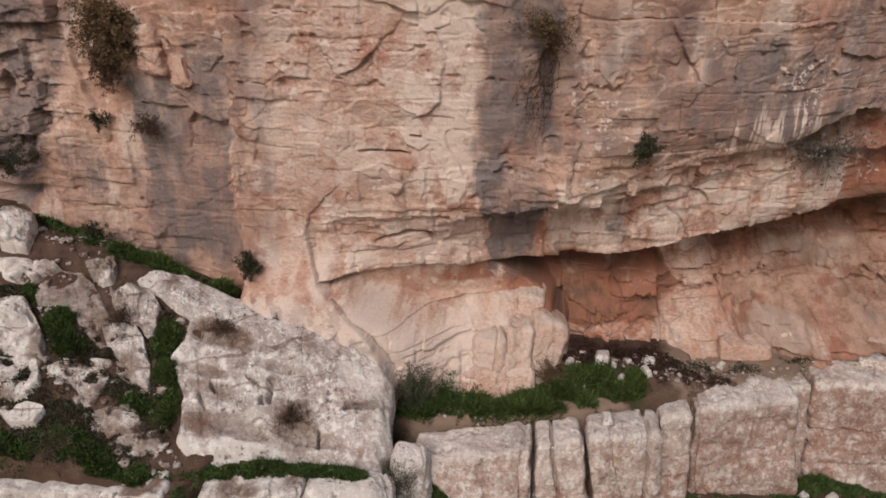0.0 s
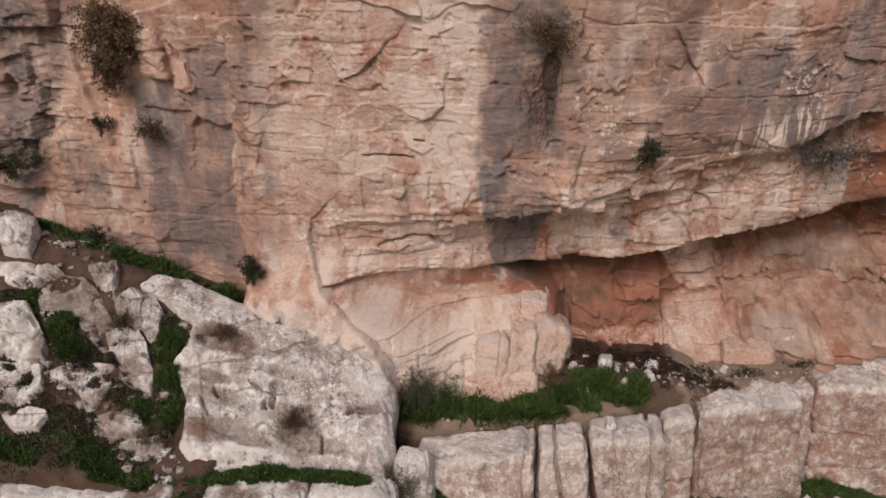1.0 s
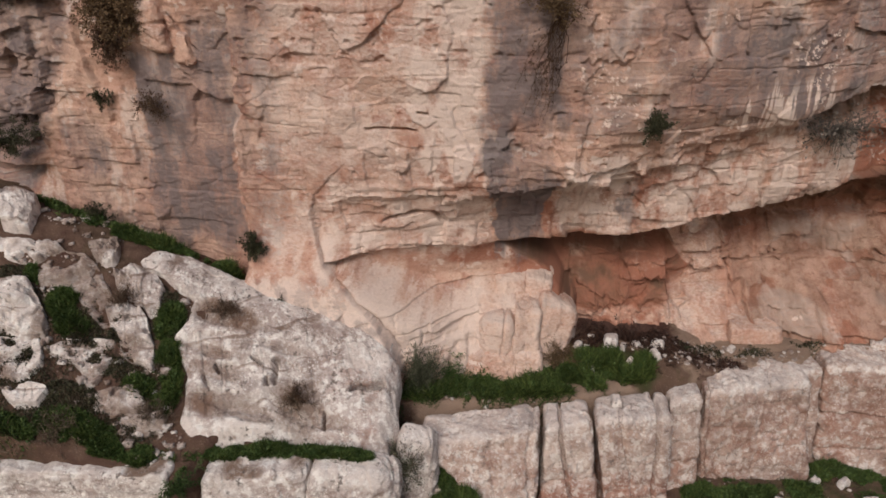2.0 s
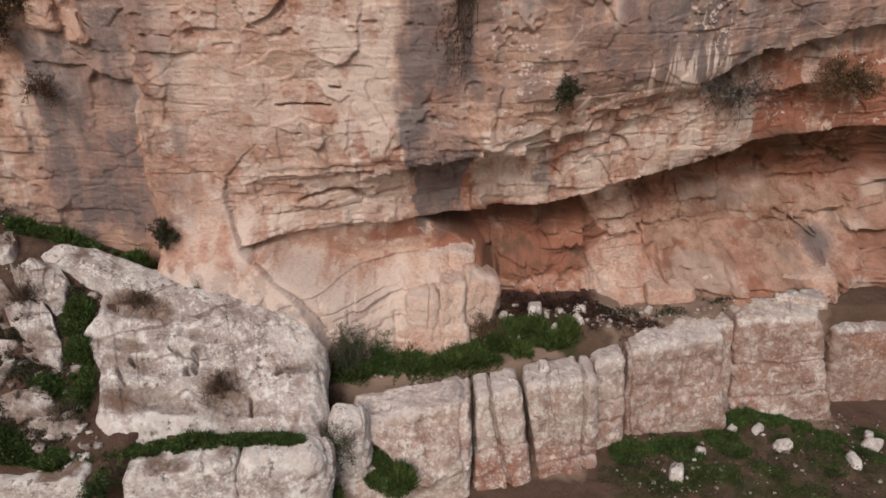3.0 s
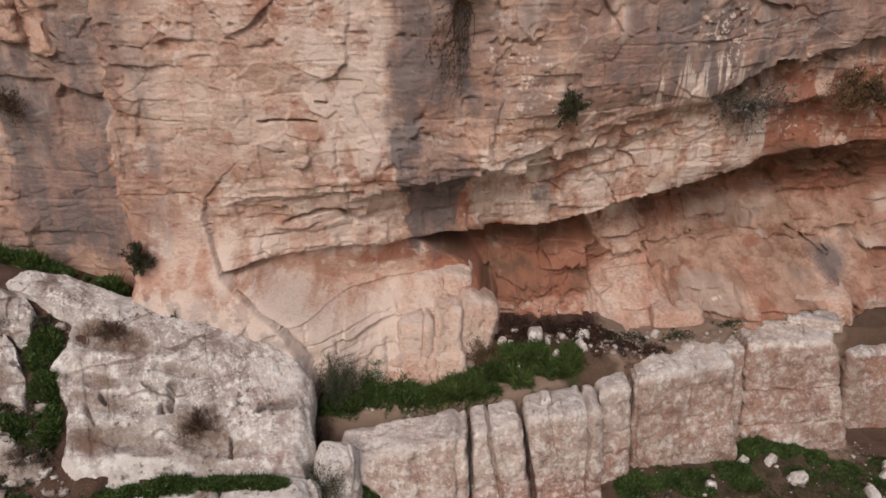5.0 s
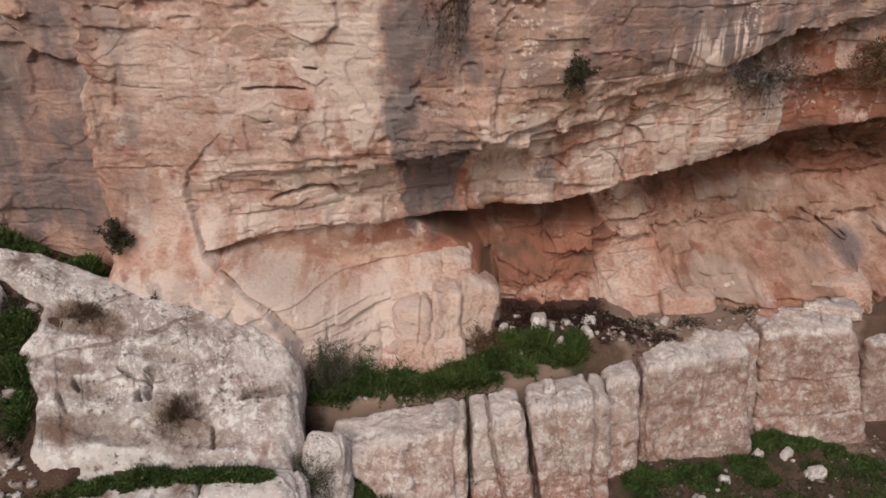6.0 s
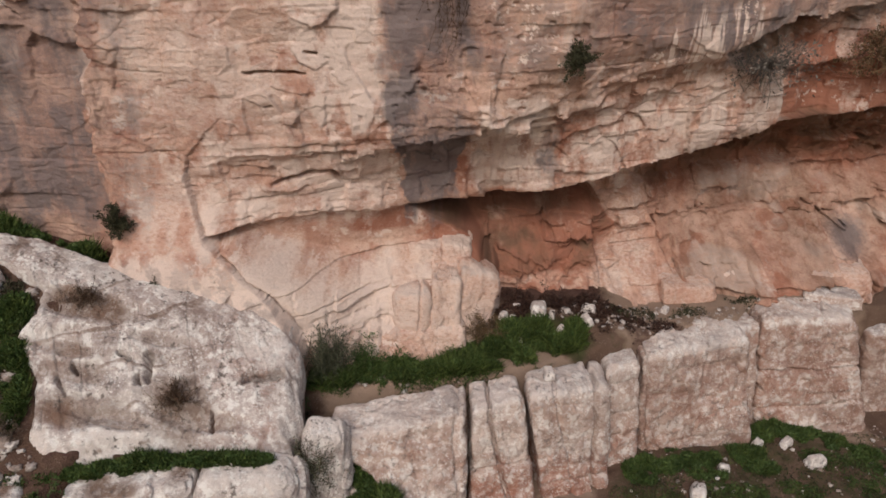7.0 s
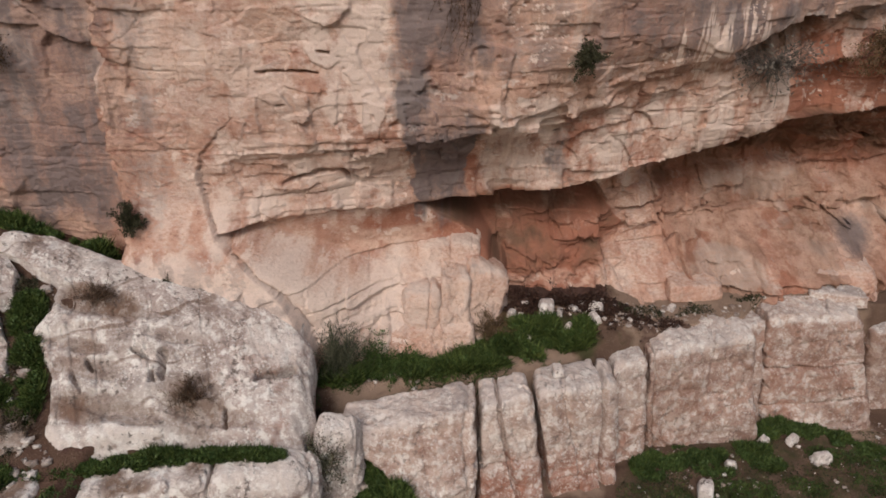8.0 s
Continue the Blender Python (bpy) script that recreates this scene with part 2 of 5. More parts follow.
SAGE = leaf_material("sage_leaves", rgb(0.050, 0.055, 0.032), rgb(0.145, 0.145, 0.095))
GREYTWIG = leaf_material("grey_twigs", rgb(0.10, 0.085, 0.075), rgb(0.24, 0.205, 0.175))


# ---------------------------------------------------------------- the cliff
XK = (-16, -5.35, -5.2, -4.0, -3.0, -1.5, -0.4, 0.6, 1.4, 2.2, 2.9, 3.6, 4.6, 5.5, 6.5, 7.9, 9.8, 16)


def knots(x, values, soft=0.28):
    """A line over the knots along the cliff, rounded off."""
    return sum(w * np.interp(x + d * soft, XK, values) for d, w in ((-1.5, 0.12), (-0.7, 0.23), (0, 0.30), (0.7, 0.23), (1.5, 0.12)))


def wall_line(x):
    return curve(x, ((-40, 3), (-22, 1.0), (-14, -1.4), (-10.5, -2.2), (-9, -2.6), (-6, -2.72), (-5.42, -2.68), (-5.30, -3.06), (-3, -2.95), (-1.2, -2.78), (0.4, -2.66), (2.2, -2.56), (4, -2.05), (5.3, -1.52), (6.4, -0.75), (7.5, -0.08), (9, 0.35), (12, 1.0), (18, 2.0), (40, 6)))


ARC = ((-3.30, 6.49), (-3.75, 6.09), (-3.96, 5.87), (-4.02, 5.47), (-3.93, 4.95), (-3.73, 4.52), (-3.46, 4.33), (-3.08, 4.04), (-2.69, 3.66), (-2.43, 3.28), (-2.29, 3.0), (-2.2, 2.7))


def lip_line(x):
    """Height of the overhanging edge."""
    z = knots(x, (4.5, 4.5, 4.5, 4.55, 4.62, 4.67, 4.62, 4.57, 4.56, 4.68, 4.88, 5.09, 5.30, 5.40, 5.70, 5.62, 5.74, 5.8), 0.12)
    return z + 0.09 * fbm(x * 1.3, 0 * x, 0 * x, 3, 5) + 0.012 * fbm(x * 5, 0 * x, 0 * x, 2, 6)


def cliff_depth(x, z):
    y1 = wall_line(x + 0.24 * fbm(x * 0.8, z * 1.6, 0 * x, 5, 12, 0.65) * smooth(-4.4, -5.0, x)) + (z - 7.5) * 0.015
    y1 = y1 + 0.48 * smooth(7.6, 6.5, z) * smooth(1.0, 2.4, x) * smooth(6.8, 5.2, x)
    z1 = knots(x, (5.85, 5.85, 5.85, 5.88, 5.9, 5.92, 6.0, 6.2, 6.36, 6.5, 6.82, 7.0, 7.12, 7.1, 6.9, 6.8, 6.8, 6.8))
    y2 = knots(x, (-2.4, -2.72, -3.0, -2.95, -2.7, -2.35, -1.85, -1.5, -1.36, -1.38, -1.38, -1.28, -1.10, -0.82, -0.45, 0.3, 0.6, 2.0))
    z2 = lip_line(x)
    y3 = knots(x, (-2.4, -2.72, -3.0, -2.9, -2.6, -2.05, -1.6, -1.3, -0.5, -0.25, -0.15, 0.1, 0.75, 1.3, 1.8, 2.1, 2.2, 3.4))
    y5 = knots(x, (-2.4, -2.72, -3.3, -3.4, -3.1, -2.72, -2.65, -2.3, -1.2, -0.75, -0.6, -0.4, 0.1, 0.75, 1.0, 1.3, 1.4, 2.4))
    y4 = knots(x, (-2.5, -2.8, -3.6, -3.9, -3.6, -3.2, -3.15, -2.9, -1.9, -1.4, -1.4, -1.35, -0.9, -0.5, -0.6, -0.6, 0.2, 1.0))
    zr = z2 - 0.09
    z3, z5, z4 = np.minimum(z2 - 0.75, 4.35), 3.15, 2.15
    f = np.clip((z1 - z) / (z1 - z2), 0, 1)
    # a brow, and below it the face of the lip, parted by upright joints
    post = x * 1.5 + 0.25 * fbm(x * 1.1, z * 0.8, 0 * x, 3, 18)
    k = np.floor(post)
    right = smooth(3.6, 4.6, x)
    g = f + 0.26 * (hash3(k, 0 * k, 0 * k, 19) - 0.5) + 0.12 * fbm(x * 2.0, z * 1.2, 0 * x, 4, 14)
    h = f + 0.26 * (hash3(np.floor(post * 1.3), 0 * k, 0 * k + 1, 19) - 0.5)
    stepped = 0.28 * smooth(0.02, 0.09, g) + 0.24 * smooth(0.14, 0.20, h) + 0.18 * smooth(0.34, 0.37, g + 0.04 * fbm(x, z, 0 * x, 3, 15))
    y = y1 + (y2 - y1) * (stepped + 0.30 * smooth(0, 0.7, f)) * smooth(0, 0.05, f)
    y = y + 0.16 * (hash3(k, 0 * k, 0 * k + 2, 19) - 0.5) * smooth(0.05, 0.15, f) * smooth(0.0, 0.6, x)
    # the lip breaks off at a corner, and the bed behind it goes on
    y = y + 0.45 * smooth(6.48, 6.70, x + 0.10 * fbm(0 * x, z * 1.5, 0 * x, 3, 20)) * smooth(6.75, 6.5, z) * smooth(5.0, 5.3, z) * smooth(8.6, 7.6, x)
    yr = y2 + 0.72 * (y3 - y2)
    y = np.where((z <= z2) & (z > zr), y2 + (yr - y2) * (z2 - z) / 0.09, y)
    y = np.where((z <= zr) & (z > z3), yr + (y3 - yr) * smooth(0, 1, (zr - z) / (zr - z3)), y)
    y = np.where((z <= z3) & (z > z5), y3 + (y5 - y3) * smooth(0, 1, (z3 - z) / (z3 - z5)), y)
    y = np.where((z <= z5), y5 + (y4 - y5) * np.clip((z5 - z) / (z5 - z4), 0, 1.1), y)
    # low shelf at the foot of the alcove
    y = y - 0.18 * smooth(2.72, 2.62, z + 0.06 * vnoise(x * 2, 0 * x, 0 * x, 16)) * smooth(4.6, 5.2, x) * smooth(9.4, 9.2, x)
    # the cave
    wx = x + 0.10 * fbm(x * 1.5, z * 1.5, 0 * x, 3, 17)
    left = curve(z, ((2.2, 1.25), (2.97, 1.15), (3.4, 0.85), (3.8, 0.55), (4.2, 0.05), (4.6, -0.5)))
    right = curve(z, ((2.2, 3.0), (2.6, 3.2), (3.1, 3.45), (3.30, 3.62), (3.42, 3.80), (3.55, 3.62), (3.75, 3.52), (3.95, 3.30), (4.15, 3.18), (4.35, 2.95), (4.50, 2.55), (4.7, 2.4)))
    hole = smooth(left - 0.05, left + 0.10, wx) * smooth(right + 0.04, right - 0.10 - 0.5 * smooth(3.2, 2.4, z), wx) * smooth(z2 + 0.02, z2 - 0.05, z)
    back = np.minimum(-0.7 + 0.75 * (z - 3.15), 0.25) + 1.1 * smooth(3.5, 4.3, z) - 0.25 * ((x - 1.9) / 1.6) ** 2
    y = y + np.maximum(back - y, 0) * hole
    # a niche under the upper bed
    roof = 7.50 + 0.22 * (x - 5.95) - 0.10 * np.clip(x - 6.6, 0, 3) + 0.16 * fbm(x * 1.3, 0 * x, 0 * x, 4, 23, 0.6) + 0.10 * (hash3(np.floor(x * 1.7 + 0.3), 0 * x, 0 * x, 25) - 0.5)
    floor_z = roof - 0.75 - 0.3 * vnoise(x * 1.7, 0 * x, 0 * x, 24)
    niche = smooth(roof + 0.025, roof - 0.025, z) * np.clip((z - floor_z) / (roof - floor_z), 0, 1) * smooth(4.85, 5.15, x + 0.8 * (z - 7.2)) * smooth(7.3, 6.7, x)
    y = y + 0.95 * niche + 0.42 * smooth(roof + 0.025, roof - 0.025, z) * smooth(6.2, 6.9, x) * smooth(6.5, 7.0, z)
    # the apron: a smooth foot that flows out of the wall, bounded by an arched joint
    edge = curve(z, tuple((b, a) for a, b in reversed(ARC)))
    inside = smooth(0.03, -0.03, x - edge) * smooth(-5.5, -5.1, x) * smooth(6.45, 5.8, z)
    apron = np.minimum(y1, -3.02) - 0.75 * smooth(5.15, 3.9, z) - 0.5 * np.clip(3.9 - z, 0, 2)
    near = smooth(edge + 0.75 + 0.7 * smooth(4.4, 3.2, z), edge, x) * smooth(z2 - 0.05, z2 - 0.25, z) * smooth(-5.5, -5.1, x)
    beside = np.minimum(y1, -3.02) - 0.75 * smooth(5.15, 3.9, z) + 0.02 + 0.16 * np.clip(3.9 - z, 0, 2)
    y = y + (np.minimum(beside, y) - y) * near
    above = smooth(edge + 1.3, edge, x) * smooth(5.6, 4.9, z) * smooth(z2 - 0.03, z2 + 0.01, z) * smooth(-5.5, -5.1, x)
    y = y + (np.minimum(np.minimum(y1, -3.02) - 0.75 * smooth(5.15, 3.9, z) + 0.04, y) - y) * above
    y = y + (np.minimum(apron, y) - y) * inside
    return y


CRACK_LINES = (
    (0.024, 0.15, ARC),
    (0.02, 0.2, ARC[4:]),
    (0.016, 0.06, ((-4.11, 8.91), (-4.24, 8.56), (-4.55, 8.34), (-5.04, 8.41))),
    (0.016, 0.06, ((-4.46, 8.32), (-4.56, 7.94), (-4.78, 7.72), (-5.00, 7.59), (-5.94, 7.45))),
    (0.016, 0.07, ((-3.63, 7.75), (-3.47, 7.68), (-3.50, 7.26))),
    (0.025, 0.08, ((-3.56, 7.79), (-3.16, 7.99))),
    (0.022, 0.07, ((-4.40, 6.72), (-4.12, 7.10), (-4.10, 7.23))),
    (0.018, 0.06, ((-5.16, 7.27), (-4.37, 7.19), (-3.06, 7.20))),
    (0.03, 0.3, ((-2.90, 7.19), (-2.50, 7.17), (-2.01, 7.16))),
    (0.026, 0.25, ((-1.96, 7.47), (-1.78, 7.43))),
    (0.022, 0.2, ((-2.64, 6.67), (-2.50, 6.67))),
    (0.022, 0.09, ((-5.01, 6.04), (-4.42, 5.95), (-3.89, 5.89), (-2.80, 5.92), (-2.05, 5.89), (-1.18, 5.76), (-0.62, 5.77))),
    (0.02, 0.07, ((-4.86, 5.96), (-5.04, 4.97))),
    (0.05, 0.3, ((-2.70, 5.27), (-2.41, 5.39), (-1.77, 5.46), (-1.62, 5.22))),
    (0.02, 0.08, ((-1.62, 5.22), (-1.16, 5.01), (-0.69, 4.86))),
    (0.026, 0.14, ((-4.06, 5.37), (-3.85, 5.30))),
    (0.026, 0.14, ((-3.66, 4.69), (-3.25, 4.63))),
    (0.025, 0.1, ((-0.68, 6.67), (-0.59, 6.24), (-0.10, 6.34))),
    (0.025, 0.08, ((0.47, 7.27), (0.44, 6.99), (0.76, 6.42))),
    (0.022, 0.08, ((1.84, 6.60), (3.13, 6.45), (3.88, 6.57))),
    (0.022, 0.07, ((1.51, 5.81), (2.37, 5.84))),
    (0.022, 0.09, ((5.08, 5.80), (6.44, 5.69))),
    (0.022, 0.07, ((2.71, 8.23), (2.77, 7.60))),
    (0.025, 0.08, ((7.05, 7.13), (7.64, 7.49), (8.86, 7.86), (9.60, 7.92))),
    (0.025, 0.08, ((5.62, 3.16), (6.54, 3.56), (6.68, 3.78))),
    (0.03, 0.09, ((4.42, 3.05), (4.52, 3.95), (5.01, 4.03), (6.44, 3.70))),
    (0.025, 0.08, ((4.58, 2.54), (5.59, 2.53), (5.91, 2.73), (6.24, 2.85))),
    (0.035, 0.12, ((4.42, 2.47), (5.66, 2.26), (6.89, 2.35), (9.33, 2.32))),
    (0.03, 0.25, ((9.17, 2.91), (9.31, 2.83))),
    (0.03, 0.14, ((5.57, 5.59), (7.37, 4.51), (8.51, 4.99), (11.18, 5.06))),
    (0.045, 0.18, ((-6.65, 9.49), (-6.57, 9.16), (-6.35, 8.92), (-6.28, 8.67), (-5.94, 8.38))),
    (0.028, 0.14, ((-6.78, 9.49), (-5.93, 9.49), (-4.86, 9.55), (-3.79, 9.54), (-3.19, 9.48))),
    (0.022, 0.08, ((-4.09, 8.98), (-3.53, 9.09), (-2.78, 9.00), (-2.21, 8.91), (-1.63, 8.96))),
    (0.03, 0.12, ((-9.92, 5.98), (-9.49, 6.83), (-9.19, 7.27), (-8.38, 7.29), (-7.38, 7.26))),
    (0.022, 0.08, ((-9.28, 7.00), (-8.45, 6.98), (-7.50, 6.97))),
    (0.035, 0.14, ((-0.79, 9.44), (-0.27, 9.46), (0.14, 9.52))),
    (0.022, 0.12, ((0.70, 9.42), (1.71, 9.50), (3.12, 9.47), (4.53, 9.41), (6.42, 9.39))),
    (0.022, 0.08, ((1.67, 9.80), (1.73, 9.50))),
    (0.022, 0.08, ((3.02, 9.79), (3.10, 9.47))),
    (0.022, 0.08, ((4.45, 9.76), (4.58, 9.21))),
    (0.022, 0.07, ((4.73, 9.01), (5.68, 8.93), (6.58, 8.91))),
    (0.03, 0.08, ((-6.47, 8.21), (-6.03, 7.81), (-6.01, 7.60))),
    (0.03, 0.1, ((-5.95, 7.62), (-5.78, 7.56))),
    (0.02, 0.06, ((2.68, 8.28), (3.95, 8.23), (4.93, 8.22), (6.88, 8.04))),
)


def cracks(x, z):
    """Joints and slits of the face: how deep they cut, in metres."""
    total, proud = np.zeros(x.shape), np.zeros(x.shape)
    jig = 0.035 * fbm(x * 4.5, z * 4.5, 0 * x, 3, 71)
    jag = 0.035 * fbm(x * 4.5, z * 4.5, 0 * x + 4, 3, 72)
    for width, depth, pts in CRACK_LINES:
        lo, hi = np.min(pts, 0) - 0.3, np.max(pts, 0) + 0.3
        m = (x > lo[0]) & (x < hi[0]) & (z > lo[1]) & (z < hi[1])
        d, s, side = along(x[m] + jig[m], z[m] + jag[m], pts)
        thin = np.clip(0.42 + 1.1 * fbm(x[m] * 1.5, z[m] * 1.5, 0 * x[m], 3, 77), 0.03, 1.0)
        if depth >= 0.2:
            thin = 1.0
        width, depth = (width, 1.2 * depth) if depth >= 0.2 else (0.75 * width, 0.65 * depth)
        total[m] = np.maximum(total[m], depth * np.minimum(1, 5 * np.minimum(s, 1 - s) + 0.3) * smooth(width * 0.95 * thin, width * 0.25 * thin, d))
        if 0.05 < depth < 0.2:
            # one side of the joint stands proud of the other
            proud[m] += side * (0.4 * depth * np.minimum(1, 4 * np.minimum(s, 1 - s))) * smooth(0.40, 0.0, d)
    return total + np.clip(proud, -0.06, 0.06)


def strata(x, z, wide, tall, seed, jag=0.10):
    """Bedded, jointed rock: how far each block falls back or stands out, -1 to 1, and nearness to its lower bed joint and to any joint, in metres."""
    v = z / tall + 0.10 / tall * fbm(x * 0.22, z * 0.15, 0 * x, 3, seed) - 0.35 * np.clip(x - 3.5, 0, 4) * 0.25 / tall * smooth(4.8, 5.6, z) + jag * fbm(x * 1.4 / wide, z * 0.6 / tall, 0 * x + 2, 4, seed + 1, 0.62)
    v = v + 0.55 * vnoise(0 * x, v * 0.8, 0 * x, seed + 2)
    row = np.floor(v)
    q = v - row
    rate = (0.55 + 0.9 * hash3(row, 0 * row, 0 * row, seed + 3)) / wide
    u = x * rate + 9.7 * hash3(row, 0 * row + 1, 0 * row, seed + 4) + 0.9 * jag * fbm(x * 2.1, z * 1.1 / tall, 0 * x + 5, 4, seed + 5, 0.65)
    u = u + 0.8 * vnoise(u * 0.9, row * 3.7, 0 * x, seed + 6) * 0.5
    col = np.floor(u)
    p = u - col
    level = 2 * hash3(col, row, 0 * row, seed + 7) - 1
    lean = (hash3(col, row, 0 * row + 1, seed + 8) - 0.35) * (q - 0.5) + (hash3(col, row, 0 * row + 2, seed + 8) - 0.5) * (p - 0.5)
    side = np.minimum(p, 1 - p) / rate
    return level + 0.9 * lean, q * tall, np.minimum(side, np.minimum(q, 1 - q) * tall)


def relief(x, z, y):
    """Beds, joints, spalled flakes and roughness of the face."""
    smoother = np.maximum(spot(x, z, -4.6, 4.6, 1.0, 1.3), spot(x, z, -1.7, 4.1, 1.5, 0.6))
    calm = 1 - 0.8 * smoother
    worn = smooth(-0.35, 0.35, fbm(x * 0.8 + 4, z * 0.9, 0 * x, 4, 32))
    some = smooth(-0.25, 0.30, fbm(x * 0.6, z * 0.8, 0 * x, 4, 31))
    wx, wz = x + 0.10 * fbm(x * 0.9, z * 0.9, y * 0.2, 4, 21, 0.6), z + 0.05 * fbm(x * 1.2, z * 1.2, y * 0.2, 4, 22, 0.6)
    coarse, low1, edge1 = strata(wx, wz, 1.1, 0.46, 250, 0.07)
    middle, low2, _ = strata(wx, wz, 0.46, 0.21, 260, 0.10)
    small, _, _ = strata(x + 0.05 * middle, z + 0.03 * middle, 0.19, 0.085, 270, 0.18)
    v1, _ = facets(wx * 1.2, wz * 1.6, 251, 0.6)
    v2, _ = facets(wx * 3.1 + 0.4 * v1, wz * 3.9, 252, 0.7)
    v3, _ = facets(x * 8 + 0.5 * v2, z * 9.5, 253, 0.8)
    # the lip and its brow, the alcove, the cave and the foot are broken deeper than the plain wall
    brow = smooth(4.4, 4.7, z) * smooth(7.3, 6.5, z - 0.12 * np.clip(x - 2, 0, 4)) * smooth(-3.9, -2.8, x)
    low = smooth(5.4, 4.6, z) * smooth(3.0, 4.2, x)
    inner = smooth(5.0, 4.4, z) * smooth(0.6, 1.2, x) * smooth(4.4, 3.4, x)
    nose = smooth(4.0, 3.5, z) * smooth(-3.0, -2.0, x) * smooth(1.2, 0.6, x)
    far = smooth(0.25, -0.25, x + 9.15 - 0.5 * (z - 7.3))
    fade = 0.1 + 0.9 * worn
    posts, _, _ = strata(wx, wz, 0.55, 0.85, 280, 0.07)
    out = 0.036 * coarse * calm * (0.25 + 0.75 * some)
    out = out + (0.010 + 0.016 * brow + 0.085 * low + 0.07 * inner + 0.04 * nose) * middle * calm * fade
    out = out + (0.005 + 0.004 * brow + 0.010 * low + 0.010 * inner + 0.010 * nose) * small * (0.2 + 0.8 * some) * (0.3 + 0.7 * calm)
    out = out + (0.24 * low + 0.02 * brow + 0.20 * inner + 0.07 * nose + 0.26 * far) * coarse
    out = out + (0.055 * brow + 0.06 * low + 0.012 * (1 - brow) * some) * posts * calm
    out = out + calm * (0.010 + 0.08 * low + 0.10 * inner + 0.06 * nose + 0.06 * far) * v1 * (0.2 + 0.8 * some)
    out = out + (0.3 + 0.7 * calm) * (0.008 + 0.02 * low + 0.035 * inner + 0.03 * nose + 0.05 * far) * v2 * fade
    out = out + (0.004 + 0.006 * low + 0.008 * inner + 0.008 * nose + 0.02 * far) * v3 * fade
    # fluted curtains high in the alcove
    out = out + 0.16 * smooth(5.9, 6.8, x) * smooth(5.9, 5.5, z) * smooth(3.8, 4.5, z) * fbm(x * 2.6, z * 0.5, 0 * x, 5, 47, 0.6)
    # open bed joints, here and there
    seam = smooth(0.12, 0.35, fbm(x * 1.6, z * 2.6, 0 * x, 5, 33, 0.6))
    out = out + calm * seam * (0.035 * smooth(0.028, 0.0, low1) + 0.020 * smooth(0.018, 0.0, low2))
    out = out + (2.2 * low + 1.6 * inner + nose + 2 * far) * 0.05 * smooth(0.035, 0.0, edge1) * smooth(-0.2, 0.2, fbm(x * 1.3, z * 1.3, 0 * x, 3, 34))
    # angular spalls, most of all high on the wall
    high = 0.45 + 0.55 * smooth(6.6, 7.6, z)
    spall, _ = facets(wx * 0.85 + 3, wz * 1.05, 256, 2.2)
    shard, _ = facets(wx * 1.9 + 0.2 * spall, wz * 2.5, 257, 1.8)
    patchy = smooth(-0.2, 0.25, fbm(x * 0.5 + 8, z * 0.6, 0 * x, 3, 36))
    out = out + calm * (0.026 * high + 0.06 * low + 0.08 * inner + 0.02 * brow) * spall
    out = out + calm * (0.018 * high + 0.04 * low + 0.05 * inner + 0.02 * brow) * shard * (0.25 + 0.75 * patchy)
    # large swells, roughness and fine grain
    out = out + 0.09 * fbm(x * 0.55, z * 0.7, y * 0.5, 3, 41)
    out = out + (0.022 + 0.06 * (low + inner) + 0.02 * brow + 0.10 * far) * fbm(x * 2.2, z * 3.0, y * 2.0, 7, 43, 0.60) * (0.35 + 0.65 * calm)
    out = out + 0.014 * np.abs(fbm(x * 6.0, z * 8.0, y * 2.0, 4, 46, 0.6)) * (0.4 + 0.6 * calm)
    # solution holes
    pit = smooth(0.52, 0.60, fbm(x * 5.0, z * 6.0, y * 2, 2, 53)) * smooth(0.25, 0.5, vnoise(x * 0.8, z * 0.8, 0 * x, 54))
    return out + 0.06 * pit * calm


def spot(x, z, cx, cz, rx, rz, soft=0.35):
    return smooth(1 + soft, 1 - soft, np.hypot((x - cx) / rx, (z - cz) / rz))


def column(x, z, x0, x1, z0, z1, soft=0.18, seed=0):
    """A stain that runs down the face, frayed at its ends and broken inside."""
    w = 0.40 * fbm(x * 1.8, z * 1.5, 0 * x + seed, 5, 61 + seed, 0.65)
    runs = 0.7 * fbm(x * 3.2, z * 0.5, 0 * x + seed, 3, 63 + seed, 0.65)
    inner = 0.95 + 0.45 * fbm(x * 1.9, z * 1.3, 0 * x + seed, 4, 67 + seed)
    return inner * smooth(x0 - soft, x0 + soft, x + w) * smooth(x1 + soft, x1 - soft, x + w) * smooth(z0 - 0.45, z0 + 0.35, z + runs) * smooth(z1 + 0.35, z1 - 0.35, z + 0.4 * runs)


